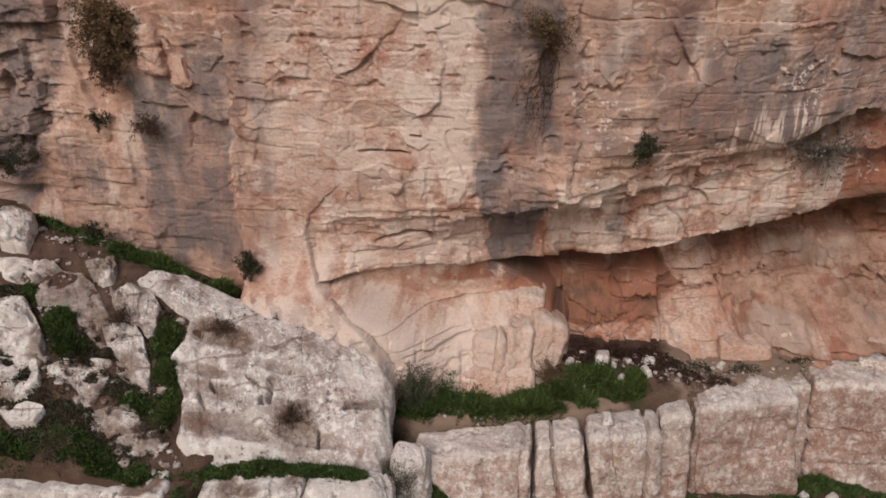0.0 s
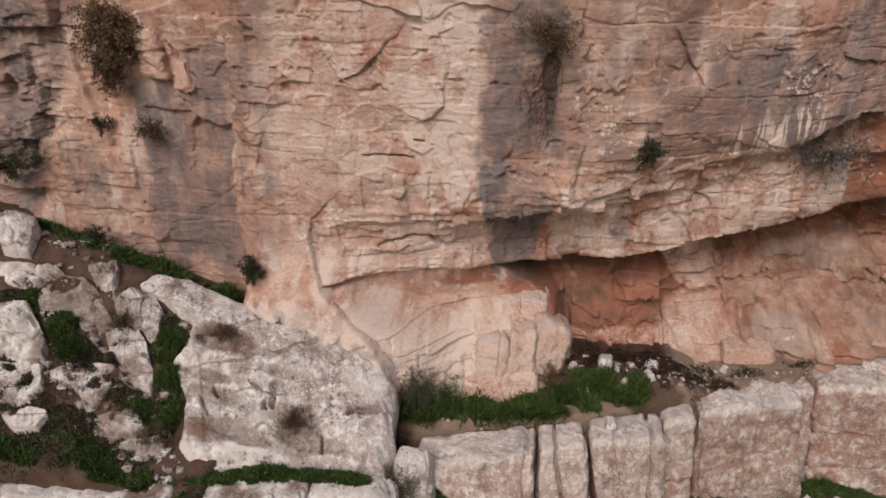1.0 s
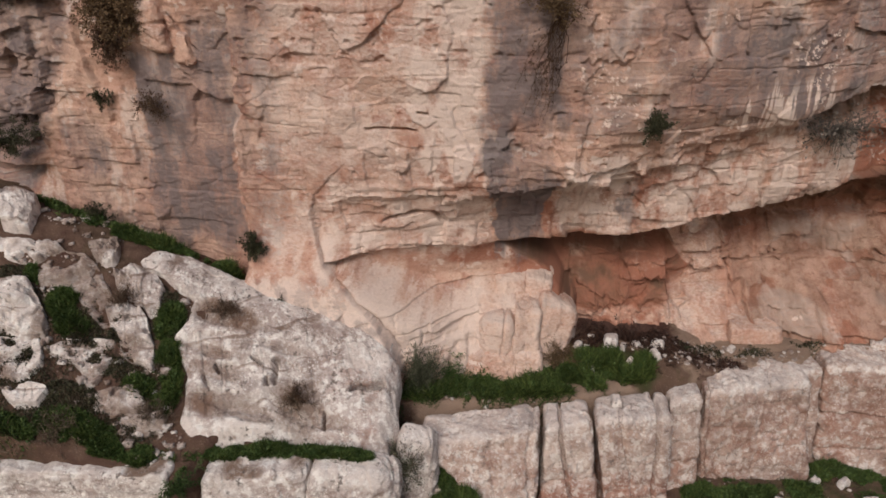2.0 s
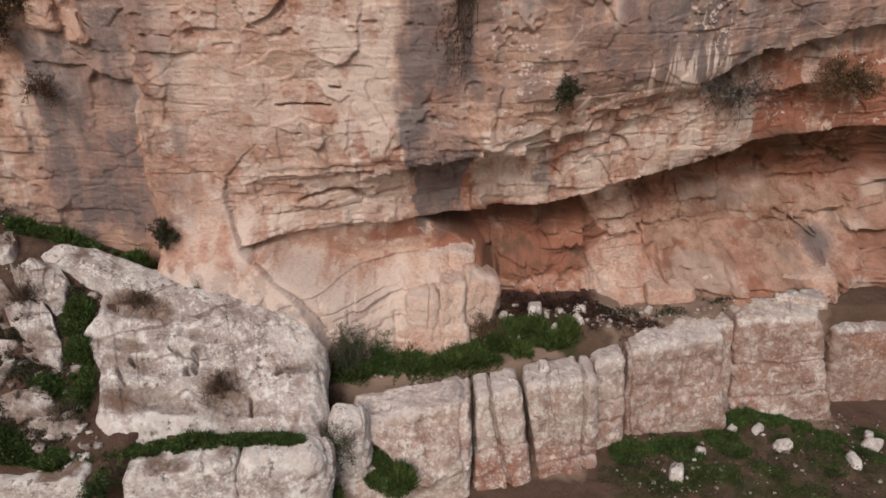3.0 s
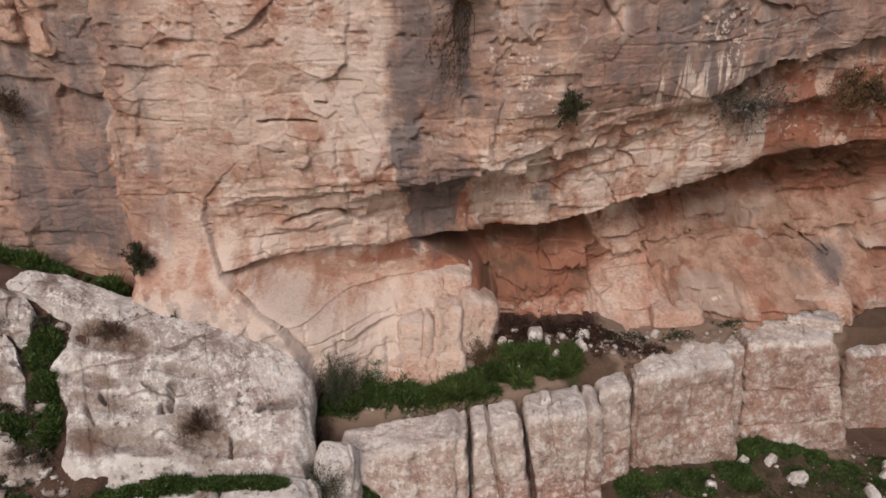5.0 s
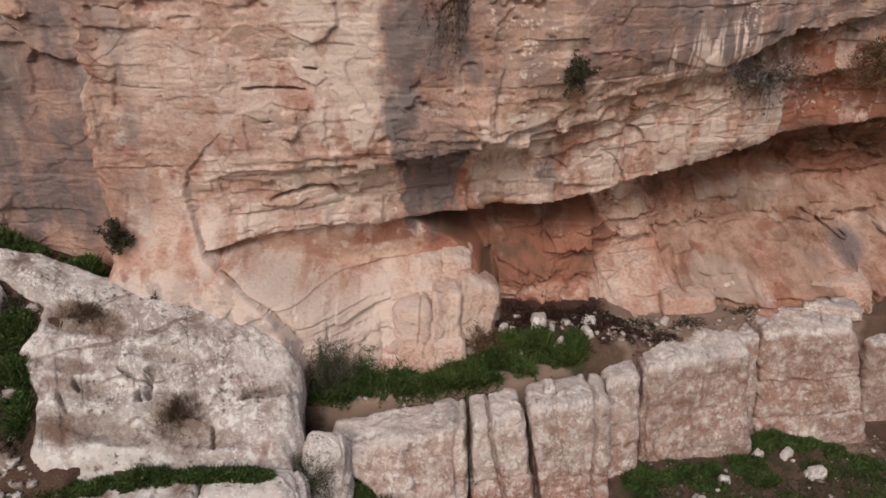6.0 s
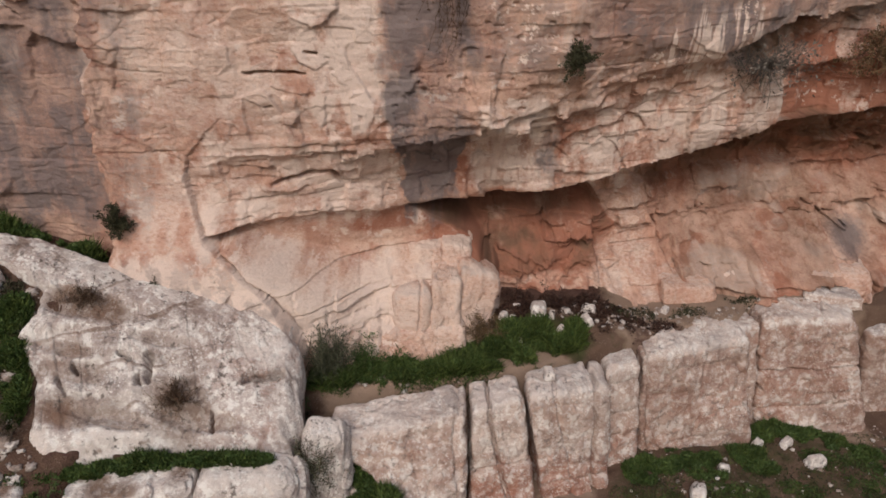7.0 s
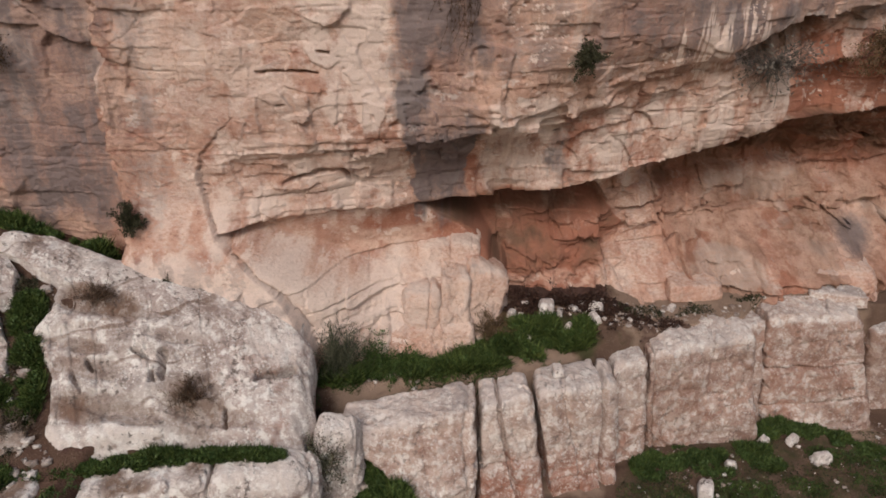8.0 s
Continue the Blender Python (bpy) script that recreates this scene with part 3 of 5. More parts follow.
def cliff_tint(x, z):
    streak = smooth(-0.35, 0.45, fbm(x * 4.5, z * 0.9, 0 * x, 5, 81, 0.62))
    grey = 1.2 * column(x, z, -0.62, 0.5, 4.55, 6.25, 0.06, 1)
    grey = np.maximum(grey, 0.85 * column(x, z, -0.75, 0.3, 5.9, 8.0, 0.25, 20))
    grey = np.maximum(grey, 1.0 * column(x, z, -0.75, 0.62, 7.3, 10.2, 0.22, 21))
    grey = np.maximum(grey, 0.46 * column(x, z, 0.4, 3.1, 6.9, 10.3, 0.35, 2))
    grey = np.maximum(grey, 0.82 * column(x, z, 2.9, 5.4, 7.2, 9.2, 0.25, 3))
    grey = np.maximum(grey, 0.6 * column(x, z, 5.0, 7.0, 7.3, 9.6, 0.4, 4))
    grey = np.maximum(grey, 1.15 * column(x, z, -7.25, -6.75, 5.6, 8.1, 0.16, 5))
    grey = np.maximum(grey, 0.75 * column(x, z, -6.05, -5.45, 5.0, 9.2, 0.2, 6))
    grey = np.maximum(grey, 0.7 * column(x, z, -9.1, -8.1, 5.7, 7.1, 0.2, 7))
    grey = np.maximum(grey, 0.8 * column(x, z, 1.9, 2.3, 4.8, 5.9, 0.12, 8))
    grey = np.maximum(grey, 0.5 * column(x, z, -10.5, -9.0, 7.6, 10, 0.4, 9))
    grey = np.maximum(grey, 0.95 * column(x, z, -7.3, -5.42, 4.6, 8.3, 0.08, 10))
    grey = np.maximum(grey, 0.45 * column(x, z, -9.3, -7.2, 4.6, 6.6, 0.3, 29))
    grey = np.maximum(grey, 0.75 * column(x, z, -5.2, -4.4, 7.6, 10.0, 0.35, 22))
    grey = np.maximum(grey, 0.5 * spot(x, z, -4.9, 6.4, 0.5, 1.6, 0.5))
    grey = np.maximum(grey, 0.72 * column(x, z, 5.6, 11.5, 7.5, 11.3, 0.5, 23))
    grey = grey * (0.70 + 0.4 * streak)
    far = smooth(0.3, -0.3, x + 9.15 - 0.5 * (z - 7.3))
    grey = np.maximum(grey, far * (0.70 + 0.4 * fbm(x * 2, z * 2, 0 * x, 4, 103)))
    red = 0.95 * column(x, z, 0.95, 1.35, 4.9, 5.95, 0.08, 11)
    red = np.maximum(red, 0.9 * smooth(4.0, 4.8, x) * smooth(5.75, 5.4, z) * smooth(3.2, 4.3, z + 0.4 * fbm(x, z, 0 * x, 3, 88)))
    red = np.maximum(red, 0.85 * smooth(6.5, 7.0, x) * smooth(7.6, 7.0, z) * smooth(4.6, 5.2, z))
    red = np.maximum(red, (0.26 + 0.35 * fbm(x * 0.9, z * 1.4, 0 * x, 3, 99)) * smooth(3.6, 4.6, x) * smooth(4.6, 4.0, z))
    red = np.maximum(red, 0.25 * spot(x, z, -4.4, 8.3, 1.6, 1.3, 0.6))
    red = np.maximum(red, 0.22 * spot(x, z, -7.5, 6.2, 2.2, 1.6, 0.6))
    ochre = smooth(-0.1, 0.5, fbm(x * 2.6 + 5, z * 1.1, 0 * x, 5, 86, 0.65))
    red = np.maximum(red, (0.30 + 0.38 * ochre) * column(x, z, 0.7, 7.0, 4.5, 6.6, 0.3, 24))
    red = np.maximum(red, 0.16 * column(x, z, 0.4, 9.0, 6.4, 10.5, 0.4, 25))
    red = np.maximum(red, 0.42 * column(x, z, -4.0, -0.5, 4.4, 7.2, 0.5, 26))
    pale_low = 0.48 * spot(x, z, 3.75, 2.65, 0.8, 0.5)
    red = np.maximum(red, 0.65 * spot(x, z, -0.9, 4.3, 0.8, 0.25))
    red = np.maximum(red, 0.5 * spot(x, z, -1.9, 6.95, 0.55, 0.14))
    red = np.maximum(red, 0.38 * spot(x, z, -2.6, 9.0, 1.6, 0.8))
    red = np.maximum(red, 0.2 * spot(x, z, -4.6, 5.0, 0.7, 0.7))
    pale = 1.25 * column(x, z, -2.1, -0.75, 6.5, 10.6, 0.3, 12) * (0.65 + 0.35 * streak)
    # pale streaks of the lip, lightened further: bounced light painted in
    pale = np.maximum(pale, 1.05 * column(x, z, 0.6, 4.8, 4.4, 6.6, 0.2, 13) * (0.6 + 0.4 * streak) * (1 - 0.6 * ochre))
    pale = np.maximum(pale, 0.55 * spot(x, z, -6.72, 6.7, 0.16, 0.5, 0.7))
    pale = np.maximum(pale, 0.75 * column(x, z, -2.6, 1.2, 2.0, 3.7, 0.3, 15))
    # right end of the lip, its pale streaks lightened the same way
    pale = np.maximum(pale, 1.05 * column(x, z, 4.4, 6.7, 5.0, 6.8, 0.2, 16) * (0.6 + 0.4 * streak) * (1 - 0.6 * ochre))
    pale = np.maximum(pale, 0.50 * column(x, z, -5.0, -0.6, 4.4, 9.9, 0.4, 17))
    # undercut left of the lip, brightness painted in as pale tone
    pale = np.maximum(pale, 0.72 * column(x, z, -3.9, -0.7, 4.5, 6.2, 0.3, 27))
    pale = np.maximum(pale, pale_low)
    pillar = column(x, z, 3.62, 4.55, 2.0, 4.9, 0.12, 28)
    pale = np.maximum(pale, 0.35 * pillar)
    red = red * (1 - 0.5 * pillar)
    pale = np.maximum(pale, 0.85 * smooth(4.6, 3.9, z + 0.3 * fbm(x * 1.6, z * 1.6, 0 * x, 3, 102)) * smooth(-5.4, -4.8, x) * smooth(-1.9, -2.6, x))
    pale = np.maximum(pale, 0.55 * smooth(0.0, 0.4, fbm(x * 0.8 + 3, z * 1.6, 0 * x, 4, 100)) * smooth(4.0, 5.0, x) * smooth(4.4, 3.8, z))
    # faint runs of wash all over the wall
    wash = fbm(x * 2.0, z * 0.55, 0 * x, 5, 83, 0.62)
    high = smooth(4.4, 5.4, z)
    pale = np.maximum(pale, 0.55 * smooth(0.05, 0.45, wash) * high)
    red = np.maximum(red, 0.30 * smooth(-0.10, -0.5, wash) * high * smooth(-6.2, -5.2, x))
    grey = np.maximum(grey, 0.28 * smooth(0.1, 0.5, fbm(x * 1.5 + 9, z * 0.4, 0 * x, 4, 85, 0.6)) * high * smooth(-5.0, -5.6, x))
    grey = np.maximum(grey, 0.95 * spot(x, z, 9.25, 2.7, 0.45, 0.3, 0.6))
    # the apron carries the same lichen as the boulder before it
    low_edge = curve(z, tuple((b, a) for a, b in reversed(ARC)))
    apron = smooth(4.75, 4.0, z + 0.35 * fbm(x * 1.6, z * 1.6, 0 * x, 5, 110, 0.6)) * smooth(-5.5, -5.1, x) * smooth(low_edge + 0.02, low_edge - 0.02, x)
    crusty = smooth(-0.15, 0.2, fbm(x * 6, z * 6, 0 * x, 5, 111, 0.65))
    pale, grey = np.maximum(pale, apron * (0.35 + 0.6 * crusty)), np.maximum(grey, apron * (0.42 - 0.3 * crusty))
    red = red * (1 - 0.85 * apron)
    # blotches of iron stain and pale crust at hand's size
    blotch = fbm(x * 1.5, z * 1.9, 0 * x, 6, 104, 0.62)
    plain = (0.35 + 0.65 * smooth(-6.2, -5.0, x)) * (1 - 0.6 * smooth(-0.6, 0.6, x) * smooth(5.9, 6.8, z))
    pale = np.maximum(pale, 0.30 * smooth(0.3, 1.0, x) * smooth(6.3, 7.0, z) * smooth(-0.2, 0.2, fbm(x * 1.2, z * 1.2, 0 * x, 5, 112, 0.6)))
    red = np.maximum(red, 0.50 * plain * smooth(0.02, 0.30, blotch)) + 0.10 * plain * smooth(0.0, 0.4, blotch)
    fleck = smooth(0.20, 0.34, fbm(x * 5.5, z * 6.5, 0 * x, 5, 105, 0.62)) * smooth(-0.25, 0.25, fbm(x * 0.9, z * 0.9, 0 * x, 3, 106))
    pale = np.maximum(pale, 0.75 * fleck * (1 - 0.6 * smooth(5.4, 4.8, z) * smooth(1.0, 3.5, x)))
    pale = pale * (1 - 0.45 * smooth(0.05, 0.35, fbm(x * 2.3 + 7, z * 2.0, 0 * x, 5, 107, 0.62)))
    # bird lime on the dark patina
    lime = smooth(0.24, 0.36, fbm(x * 13.0, z * 11.0, 0 * x, 4, 91, 0.65)) * smooth(-0.3, 0.2, vnoise(x * 1.3, z * 1.3, 0 * x, 92)) * column(x, z, 0.9, 5.6, 6.9, 9.2, 0.3, 18)
    pale = np.maximum(pale, 1.1 * lime)
    grey = grey * (1 - lime)
    drip = smooth(0.1, 0.3, fbm(x * 11.0, z * 1.1, 0 * x, 3, 93)) * column(x, z, 3.7, 5.7, 6.9, 8.0, 0.2, 19)
    pale, grey = np.maximum(pale, drip), grey * (1 - 0.8 * drip)
    # brown of the alcove, niche and cave: stained stone plus shade painted in
    brown = 0.75 * smooth(3.6, 5.0, x) * smooth(5.9, 5.5, z) * smooth(3.6, 4.5, z + 0.4 * fbm(x * 0.8, z, 0 * x, 3, 94))
    brown = np.maximum(brown, 0.75 * spot(x, z, 6.1, 7.25 + 0.26 * (x - 6.1), 1.0, 0.32))
    brown = np.maximum(brown, 0.3 * smooth(6.2, 7.2, x) * smooth(7.0, 7.6, z))
    left = curve(z, ((2.2, 1.1), (2.97, 1.0), (3.4, 0.7), (3.8, 0.4), (4.2, -0.1), (4.6, -0.6)))
    right = curve(z, ((2.4, 2.6), (2.7, 3.2), (3.1, 3.6), (3.42, 3.80), (3.55, 3.62), (3.75, 3.52), (3.95, 3.30), (4.15, 3.18), (4.35, 2.95), (4.5, 2.55)))
    wz, wx = z + 0.14 * fbm(x * 2.2, z * 2.2, 0 * x, 4, 96), x + 0.10 * fbm(x * 2.2, z * 2.2, 0 * x + 3, 4, 97)
    soft = 0.10 + 0.45 * smooth(3.5, 3.0, z)
    cave = smooth(left - 0.05, left + 0.1, wx) * smooth(right + soft * 0.4, right - soft, wx) * smooth(2.62, 2.80, wz) * smooth(4.75, 4.5, z)
    mott = fbm(x * 2.4, z * 2.8, 0 * x, 6, 108, 0.62)
    red = np.maximum(red * (1 - cave), (0.95 + 1.2 * mott) * cave)
    pale = pale * (1 - cave)
    # cave browner towards its top: the roof's shade put into the colour
    brown = np.maximum(brown * (1 - 0.7 * pillar), (0.44 + 0.32 * smooth(3.4, 4.3, z) + 0.9 * fbm(x * 1.6 + 4, z * 1.9, 0 * x, 6, 109, 0.62)) * cave)
    # low alcove: dimness under the overhang painted as brown
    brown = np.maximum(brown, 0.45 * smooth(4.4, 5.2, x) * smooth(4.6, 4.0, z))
    brown = brown * (0.85 + 1.1 * fbm(x * 1.7, z * 2.0, 0 * x, 5, 95, 0.62))
    return np.stack([grey, red, pale, brown], -1)


def build_cliff():
    xs = np.concatenate([-40 + 29.6 * np.linspace(0, 1, 60)[:-1] ** 0.8, np.arange(-10.4, 10.401, 0.021), 10.4 + 29.6 * np.linspace(0, 1, 60)[1:] ** 1.3])
    # rows follow the overhanging edge: below it, its underside, above it
    edge = lip_line(xs)[:, None]
    w = lambda n: np.linspace(0, 1, n)[None]
    z = np.concatenate([1.4 + (edge - 0.092 - 1.4) * w(205), edge - 0.09 + 0.089 * w(26), edge + 0.001 + (10.4 - edge) * w(318), 10.4 + 0.002 + 8 * w(40)[:, 1:] ** 1.5 + 0 * edge], 1)
    x = xs[:, None] + 0 * z
    y0 = cliff_depth(x, z)
    y = y0 + relief(x, z, y0) + cracks(x, z)
    # the far ends and the top bend back into the hill
    y = y + np.clip(z - 14, 0, 9) ** 1.6 * 0.8
    verts = np.stack([x, y, z], -1).reshape(-1, 3)
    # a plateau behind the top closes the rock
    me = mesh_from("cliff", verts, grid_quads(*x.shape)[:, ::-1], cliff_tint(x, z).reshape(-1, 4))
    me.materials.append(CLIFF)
    return tagged(new("cliff", me), "pink and tan limestone cliff with grey streaks and a shallow cave", "cliff", kind="structure")


cliff = build_cliff()


# ---------------------------------------------------------------- the ground
def ledge_edge(x):
    return curve(x, ((-2.2, -4.7), (-1.8, -4.6), (0.5, -4.1), (1.5, -3.9), (3.0, -3.3), (3.7, -2.8), (6.0, -2.05), (6.4, -1.5), (8.8, -1.3), (10, -1.1), (16, -0.8)))


def slope(x, y):
    """The bedrock slope beside the ledge."""
    x, y = np.clip(x, -11, -1.5) + 5, np.clip(y, -7.2, -2.6) + 5
    return 3.478 - 0.251 * x + 0.715 * y + 0.0083 * x * x - 0.0398 * x * y - 0.103 * y * y - 0.0067 * x * x * y - 0.0036 * x * y * y - 0.0576 * y**3


def ground_height(x, y):
    low = curve(x, ((-60, 0.6), (-3, 0.4), (4, 0.1), (6.5, -0.05), (9, -0.45), (14, -0.7), (60, -1.5)))
    low = low + np.clip(-6 - y, 0, 40) * -0.06
    shelf = curve(x, ((-3, 2.10), (0.5, 2.07), (3, 2.04), (4.6, 2.04), (7, 2.08), (8.6, 2.02), (9.2, 1.75), (16, 1.5)))
    shelf = shelf + 0.34 * smooth(-3.2, -2.0, y) * smooth(0.6, 1.4, x) * smooth(4.2, 3.2, x)
    e = ledge_edge(x)
    k0 = smooth(3.6, 2.6, x)
    right = low + (shelf - low) * smooth(e + 0.12 * k0 - 0.02, e + 0.14 * k0 + 0.42, y)
    left = np.maximum(slope(x, y) - 0.08 - 0.45 * smooth(-5.75, -5.3, x) * smooth(-6.1, -5.7, y), 2.34 - 0.08 * smooth(-5, -3, x))
    back = 0.78 * smooth(-5.5, -4.9, x)
    left = curve(y - back, ((-60, -3.0), (-9.5, -0.3), (-7.4, 0.2), (-7.05, 1.2), (-6.85, 2.1), (-6.7, 9))).clip(-9, left)
    k = smooth(-2.5, -2.25, x)
    h = left + (right - left) * k
    return h + 0.07 * fbm(x * 1.1, y * 1.1, 0 * x, 4, 101) + 0.035 * fbm(x * 5, y * 5, 0 * x, 3, 103)


def build_ground():
    def axis(a, b, step, far, n):
        out = np.linspace(0, 1, n)[1:] ** 3
        return np.concatenate([(a - far * out)[::-1], np.arange(a, b, step), b + far * out])

    xs, ys = axis(-12, 12, 0.045, 600, 40), axis(-9, 3, 0.045, 600, 40)
    x, y = np.meshgrid(xs, ys, indexing="ij")
    h = ground_height(x, y)
    wear = np.zeros(x.shape + (4,))
    strip = smooth(-2.3, -1.9, x) * smooth(3.2, 2.6, x) * smooth(-3.5, -3.25, y + 0.15 * vnoise(x * 2, y, 0 * x, 7) - 0.5 * smooth(0.3, 1.2, x)) * smooth(-1.9, -2.3, y)
    meadow = smooth(2.6, 3.6, x) * smooth(-2.0, -2.6, y) * (0.42 + 0.6 * fbm(x * 1.2, y * 1.5, 0 * x, 4, 8))
    wear[..., 1] = np.maximum(np.maximum(strip, meadow), 0.5 * smooth(-5.6, -6.1, x) * smooth(0, 0.3, vnoise(x * 1.5, y * 1.5, 0 * x, 12)))
    wear[..., 0] = smooth(1.0, 1.5, x) * smooth(3.6, 3.0, x) * smooth(-2.2, -1.7, y) * 0.95 + 0.6 * spot(x, y, 4.2, -2.2, 0.9, 0.4) + 0.5 * smooth(-2.4, -3.0, x) * smooth(-8.5, -7.5, y)
    wear[..., 2] = smooth(-2.2, -1.6, x) * smooth(9.5, 8.5, x) * smooth(-5.0, -4.4, y) * np.maximum(smooth(3.0, 2.6, x) * (1 - strip), 1.1 * smooth(3.0, 3.8, x) * smooth(-2.8, -2.4, y))
    me = mesh_from("ground", np.stack([x, y, h], -1).reshape(-1, 3), grid_quads(len(xs), len(ys)), extra=wear.reshape(-1, 4))
    me.materials.append(SOIL_MAT)
    return tagged(new("ground", me), "bare brown soil and stony slope below the cliff", "ground", kind="structure")


ground = build_ground()


# ---------------------------------------------------------------- rocks
def lattice(n):
    """A cube's surface as a welded grid: places from -1 to 1, and quads."""
    a = np.arange(n + 1)
    u, v = (g.ravel() for g in np.meshgrid(a, a, indexing="ij"))
    faces, pts = [], []
    q = grid_quads(n + 1, n + 1)
    for axis_n in range(3):
        for side in (0, n):
            p = np.zeros((len(u), 3), np.int64)
            others = [k for k in range(3) if k != axis_n]
            p[:, axis_n], p[:, others[0]], p[:, others[1]] = side, u, v
            flip = (side == 0) != (axis_n == 1)
            faces.append((q[:, ::-1] if flip else q) + len(u) * len(pts))
            pts.append(p)
    p, f = np.concatenate(pts), np.concatenate(faces)
    key = (p[:, 0] * (n + 1) + p[:, 1]) * (n + 1) + p[:, 2]
    _, first, back = np.unique(key, return_index=True, return_inverse=True)
    return p[first] / n * 2.0 - 1.0, back.ravel()[f]


LATTICES = {n: lattice(n) for n in (3, 8, 14, 24, 40, 64, 90)}


def weather(x, y, z, seed, rough, pits):
    """How far a weathered rock face stands out or falls back, in metres."""
    d = rough * 1.1 * fbm(x * 1.1, y * 1.1, z * 1.1, 4, seed + 200) + rough * 0.8 * fbm(x * 4, y * 4, z * 5, 6, seed + 230, 0.6)
    wob = 0.06 * fbm(x * 2, y * 2, z * 2, 4, seed + 235, 0.6)
    u, v = x + 0.35 * y + wob, z - 0.75 * y + 0.3 * x - wob
    va, ea = facets(u * 1.5 + seed, v * 1.8, seed + 240, 0.7)
    vb, eb = facets(u * 3.2 + 0.4 * va, v * 3.6, seed + 250, 0.6)
    vc, ec = facets(u * 8 + 0.4 * vb, v * 8, seed + 255, 0.7)
    d = d + rough * (0.38 * va + 0.26 * vb + 0.14 * vc)
    thin = fbm(x * 0.6, y * 0.6, z * 4.5, 3, seed + 260)
    d = d - rough * 0.4 * smooth(0.2, 0.45, thin)
    if pits:
        d = d - pits * smooth(0.14, 0.30, fbm(x * 2.6, y * 2.6, z * 3.2, 5, seed + 280, 0.6))
        some = smooth(-0.15, 0.25, vnoise(x * 0.9, y * 0.9, z * 0.9, seed + 270))
        d = d + some * pits * (0.12 * va + 0.12 * vb - 0.35 * smooth(0.10, 0.0, ea) * smooth(-0.2, 0.3, thin))
    return d


def rock_mesh(name, corners, n=40, seed=0, round_to=11.0, rough=0.05, grooves=(), levels=(), soil=0.0, brown=0.0, warm=0.0, pale=0.0, pits=0.0, cap=0.08, pink=0.0):
    """A weathered block. corners: bottom then top, each front left, front right, back right, back left."""
    p, quads = LATTICES[n]
    c = np.array(corners, float)
    q = p / (np.abs(p) ** round_to).sum(1, keepdims=True) ** (1 / round_to)
    s, t, r = (q[:, 0] + 1) / 2, (q[:, 1] + 1) / 2, (q[:, 2] + 1) / 2
    w = [(1 - s) * (1 - t), s * (1 - t), s * t, (1 - s) * t]
    pos = sum(w[k][:, None] * ((1 - r)[:, None] * c[k] + r[:, None] * c[4 + k]) for k in range(4))
    grad = np.sign(q) * np.abs(q) ** (round_to - 1)
    ex = c[1] + c[5] - c[0] - c[4]
    ex = ex / np.linalg.norm(ex)
    up = c[4:].mean(0) - c[:4].mean(0)
    up = up / np.linalg.norm(up)
    ey = np.cross(up, ex)
    nrm = grad[:, :1] * ex + grad[:, 1:2] * ey + grad[:, 2:] * up
    nrm = nrm / np.linalg.norm(nrm, axis=1, keepdims=True)
    x, y, z = pos.T
    size, tall = np.linalg.norm(c[1] - c[0]), np.linalg.norm(c[4] - c[0])
    d = weather(x, y, z, seed, rough, pits)
    wob = vnoise(x * 2.2, y * 2.2, z * 2.2, seed + 290) + 0.5 * vnoise(x * 6, y * 6, z * 6, seed + 291)
    for at_s, width, depth, tilt in grooves:
        # tilt: how far the cleft wanders over the block's height
        g = np.abs(s - (at_s + tilt * (r - 0.5)) + 0.035 * wob) * size
        d = d - depth * smooth(width, width * 0.1, g)
    for at_r, width, depth in levels:
        d = d - depth * smooth(width, width * 0.1, np.abs(r - at_r + 0.02 * wob) * tall)
    pos = pos + nrm * d[:, None]
    tint = np.zeros((len(pos), 4))
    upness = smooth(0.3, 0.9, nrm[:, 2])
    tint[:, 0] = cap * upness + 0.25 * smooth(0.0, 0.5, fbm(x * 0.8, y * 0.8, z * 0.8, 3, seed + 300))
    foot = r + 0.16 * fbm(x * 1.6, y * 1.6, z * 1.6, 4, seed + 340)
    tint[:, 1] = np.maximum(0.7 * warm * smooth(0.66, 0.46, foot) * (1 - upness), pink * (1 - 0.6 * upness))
    # paler on faces that look up and near the top edge
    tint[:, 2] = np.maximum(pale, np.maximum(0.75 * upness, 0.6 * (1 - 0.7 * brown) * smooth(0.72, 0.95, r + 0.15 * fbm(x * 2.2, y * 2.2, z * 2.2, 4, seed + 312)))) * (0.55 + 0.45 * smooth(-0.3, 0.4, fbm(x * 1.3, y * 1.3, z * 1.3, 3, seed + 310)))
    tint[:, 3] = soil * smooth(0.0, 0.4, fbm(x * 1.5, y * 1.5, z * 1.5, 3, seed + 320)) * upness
    # brown: tan patches of the sides, with their shade painted in by facing
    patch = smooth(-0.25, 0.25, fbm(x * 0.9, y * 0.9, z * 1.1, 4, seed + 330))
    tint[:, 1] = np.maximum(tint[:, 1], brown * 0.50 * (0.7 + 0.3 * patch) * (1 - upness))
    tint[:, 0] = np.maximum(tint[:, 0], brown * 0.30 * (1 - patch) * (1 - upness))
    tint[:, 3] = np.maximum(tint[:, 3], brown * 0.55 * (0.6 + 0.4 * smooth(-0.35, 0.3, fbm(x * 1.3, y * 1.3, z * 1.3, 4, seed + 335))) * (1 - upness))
    return mesh_from(name, pos, quads, tint)


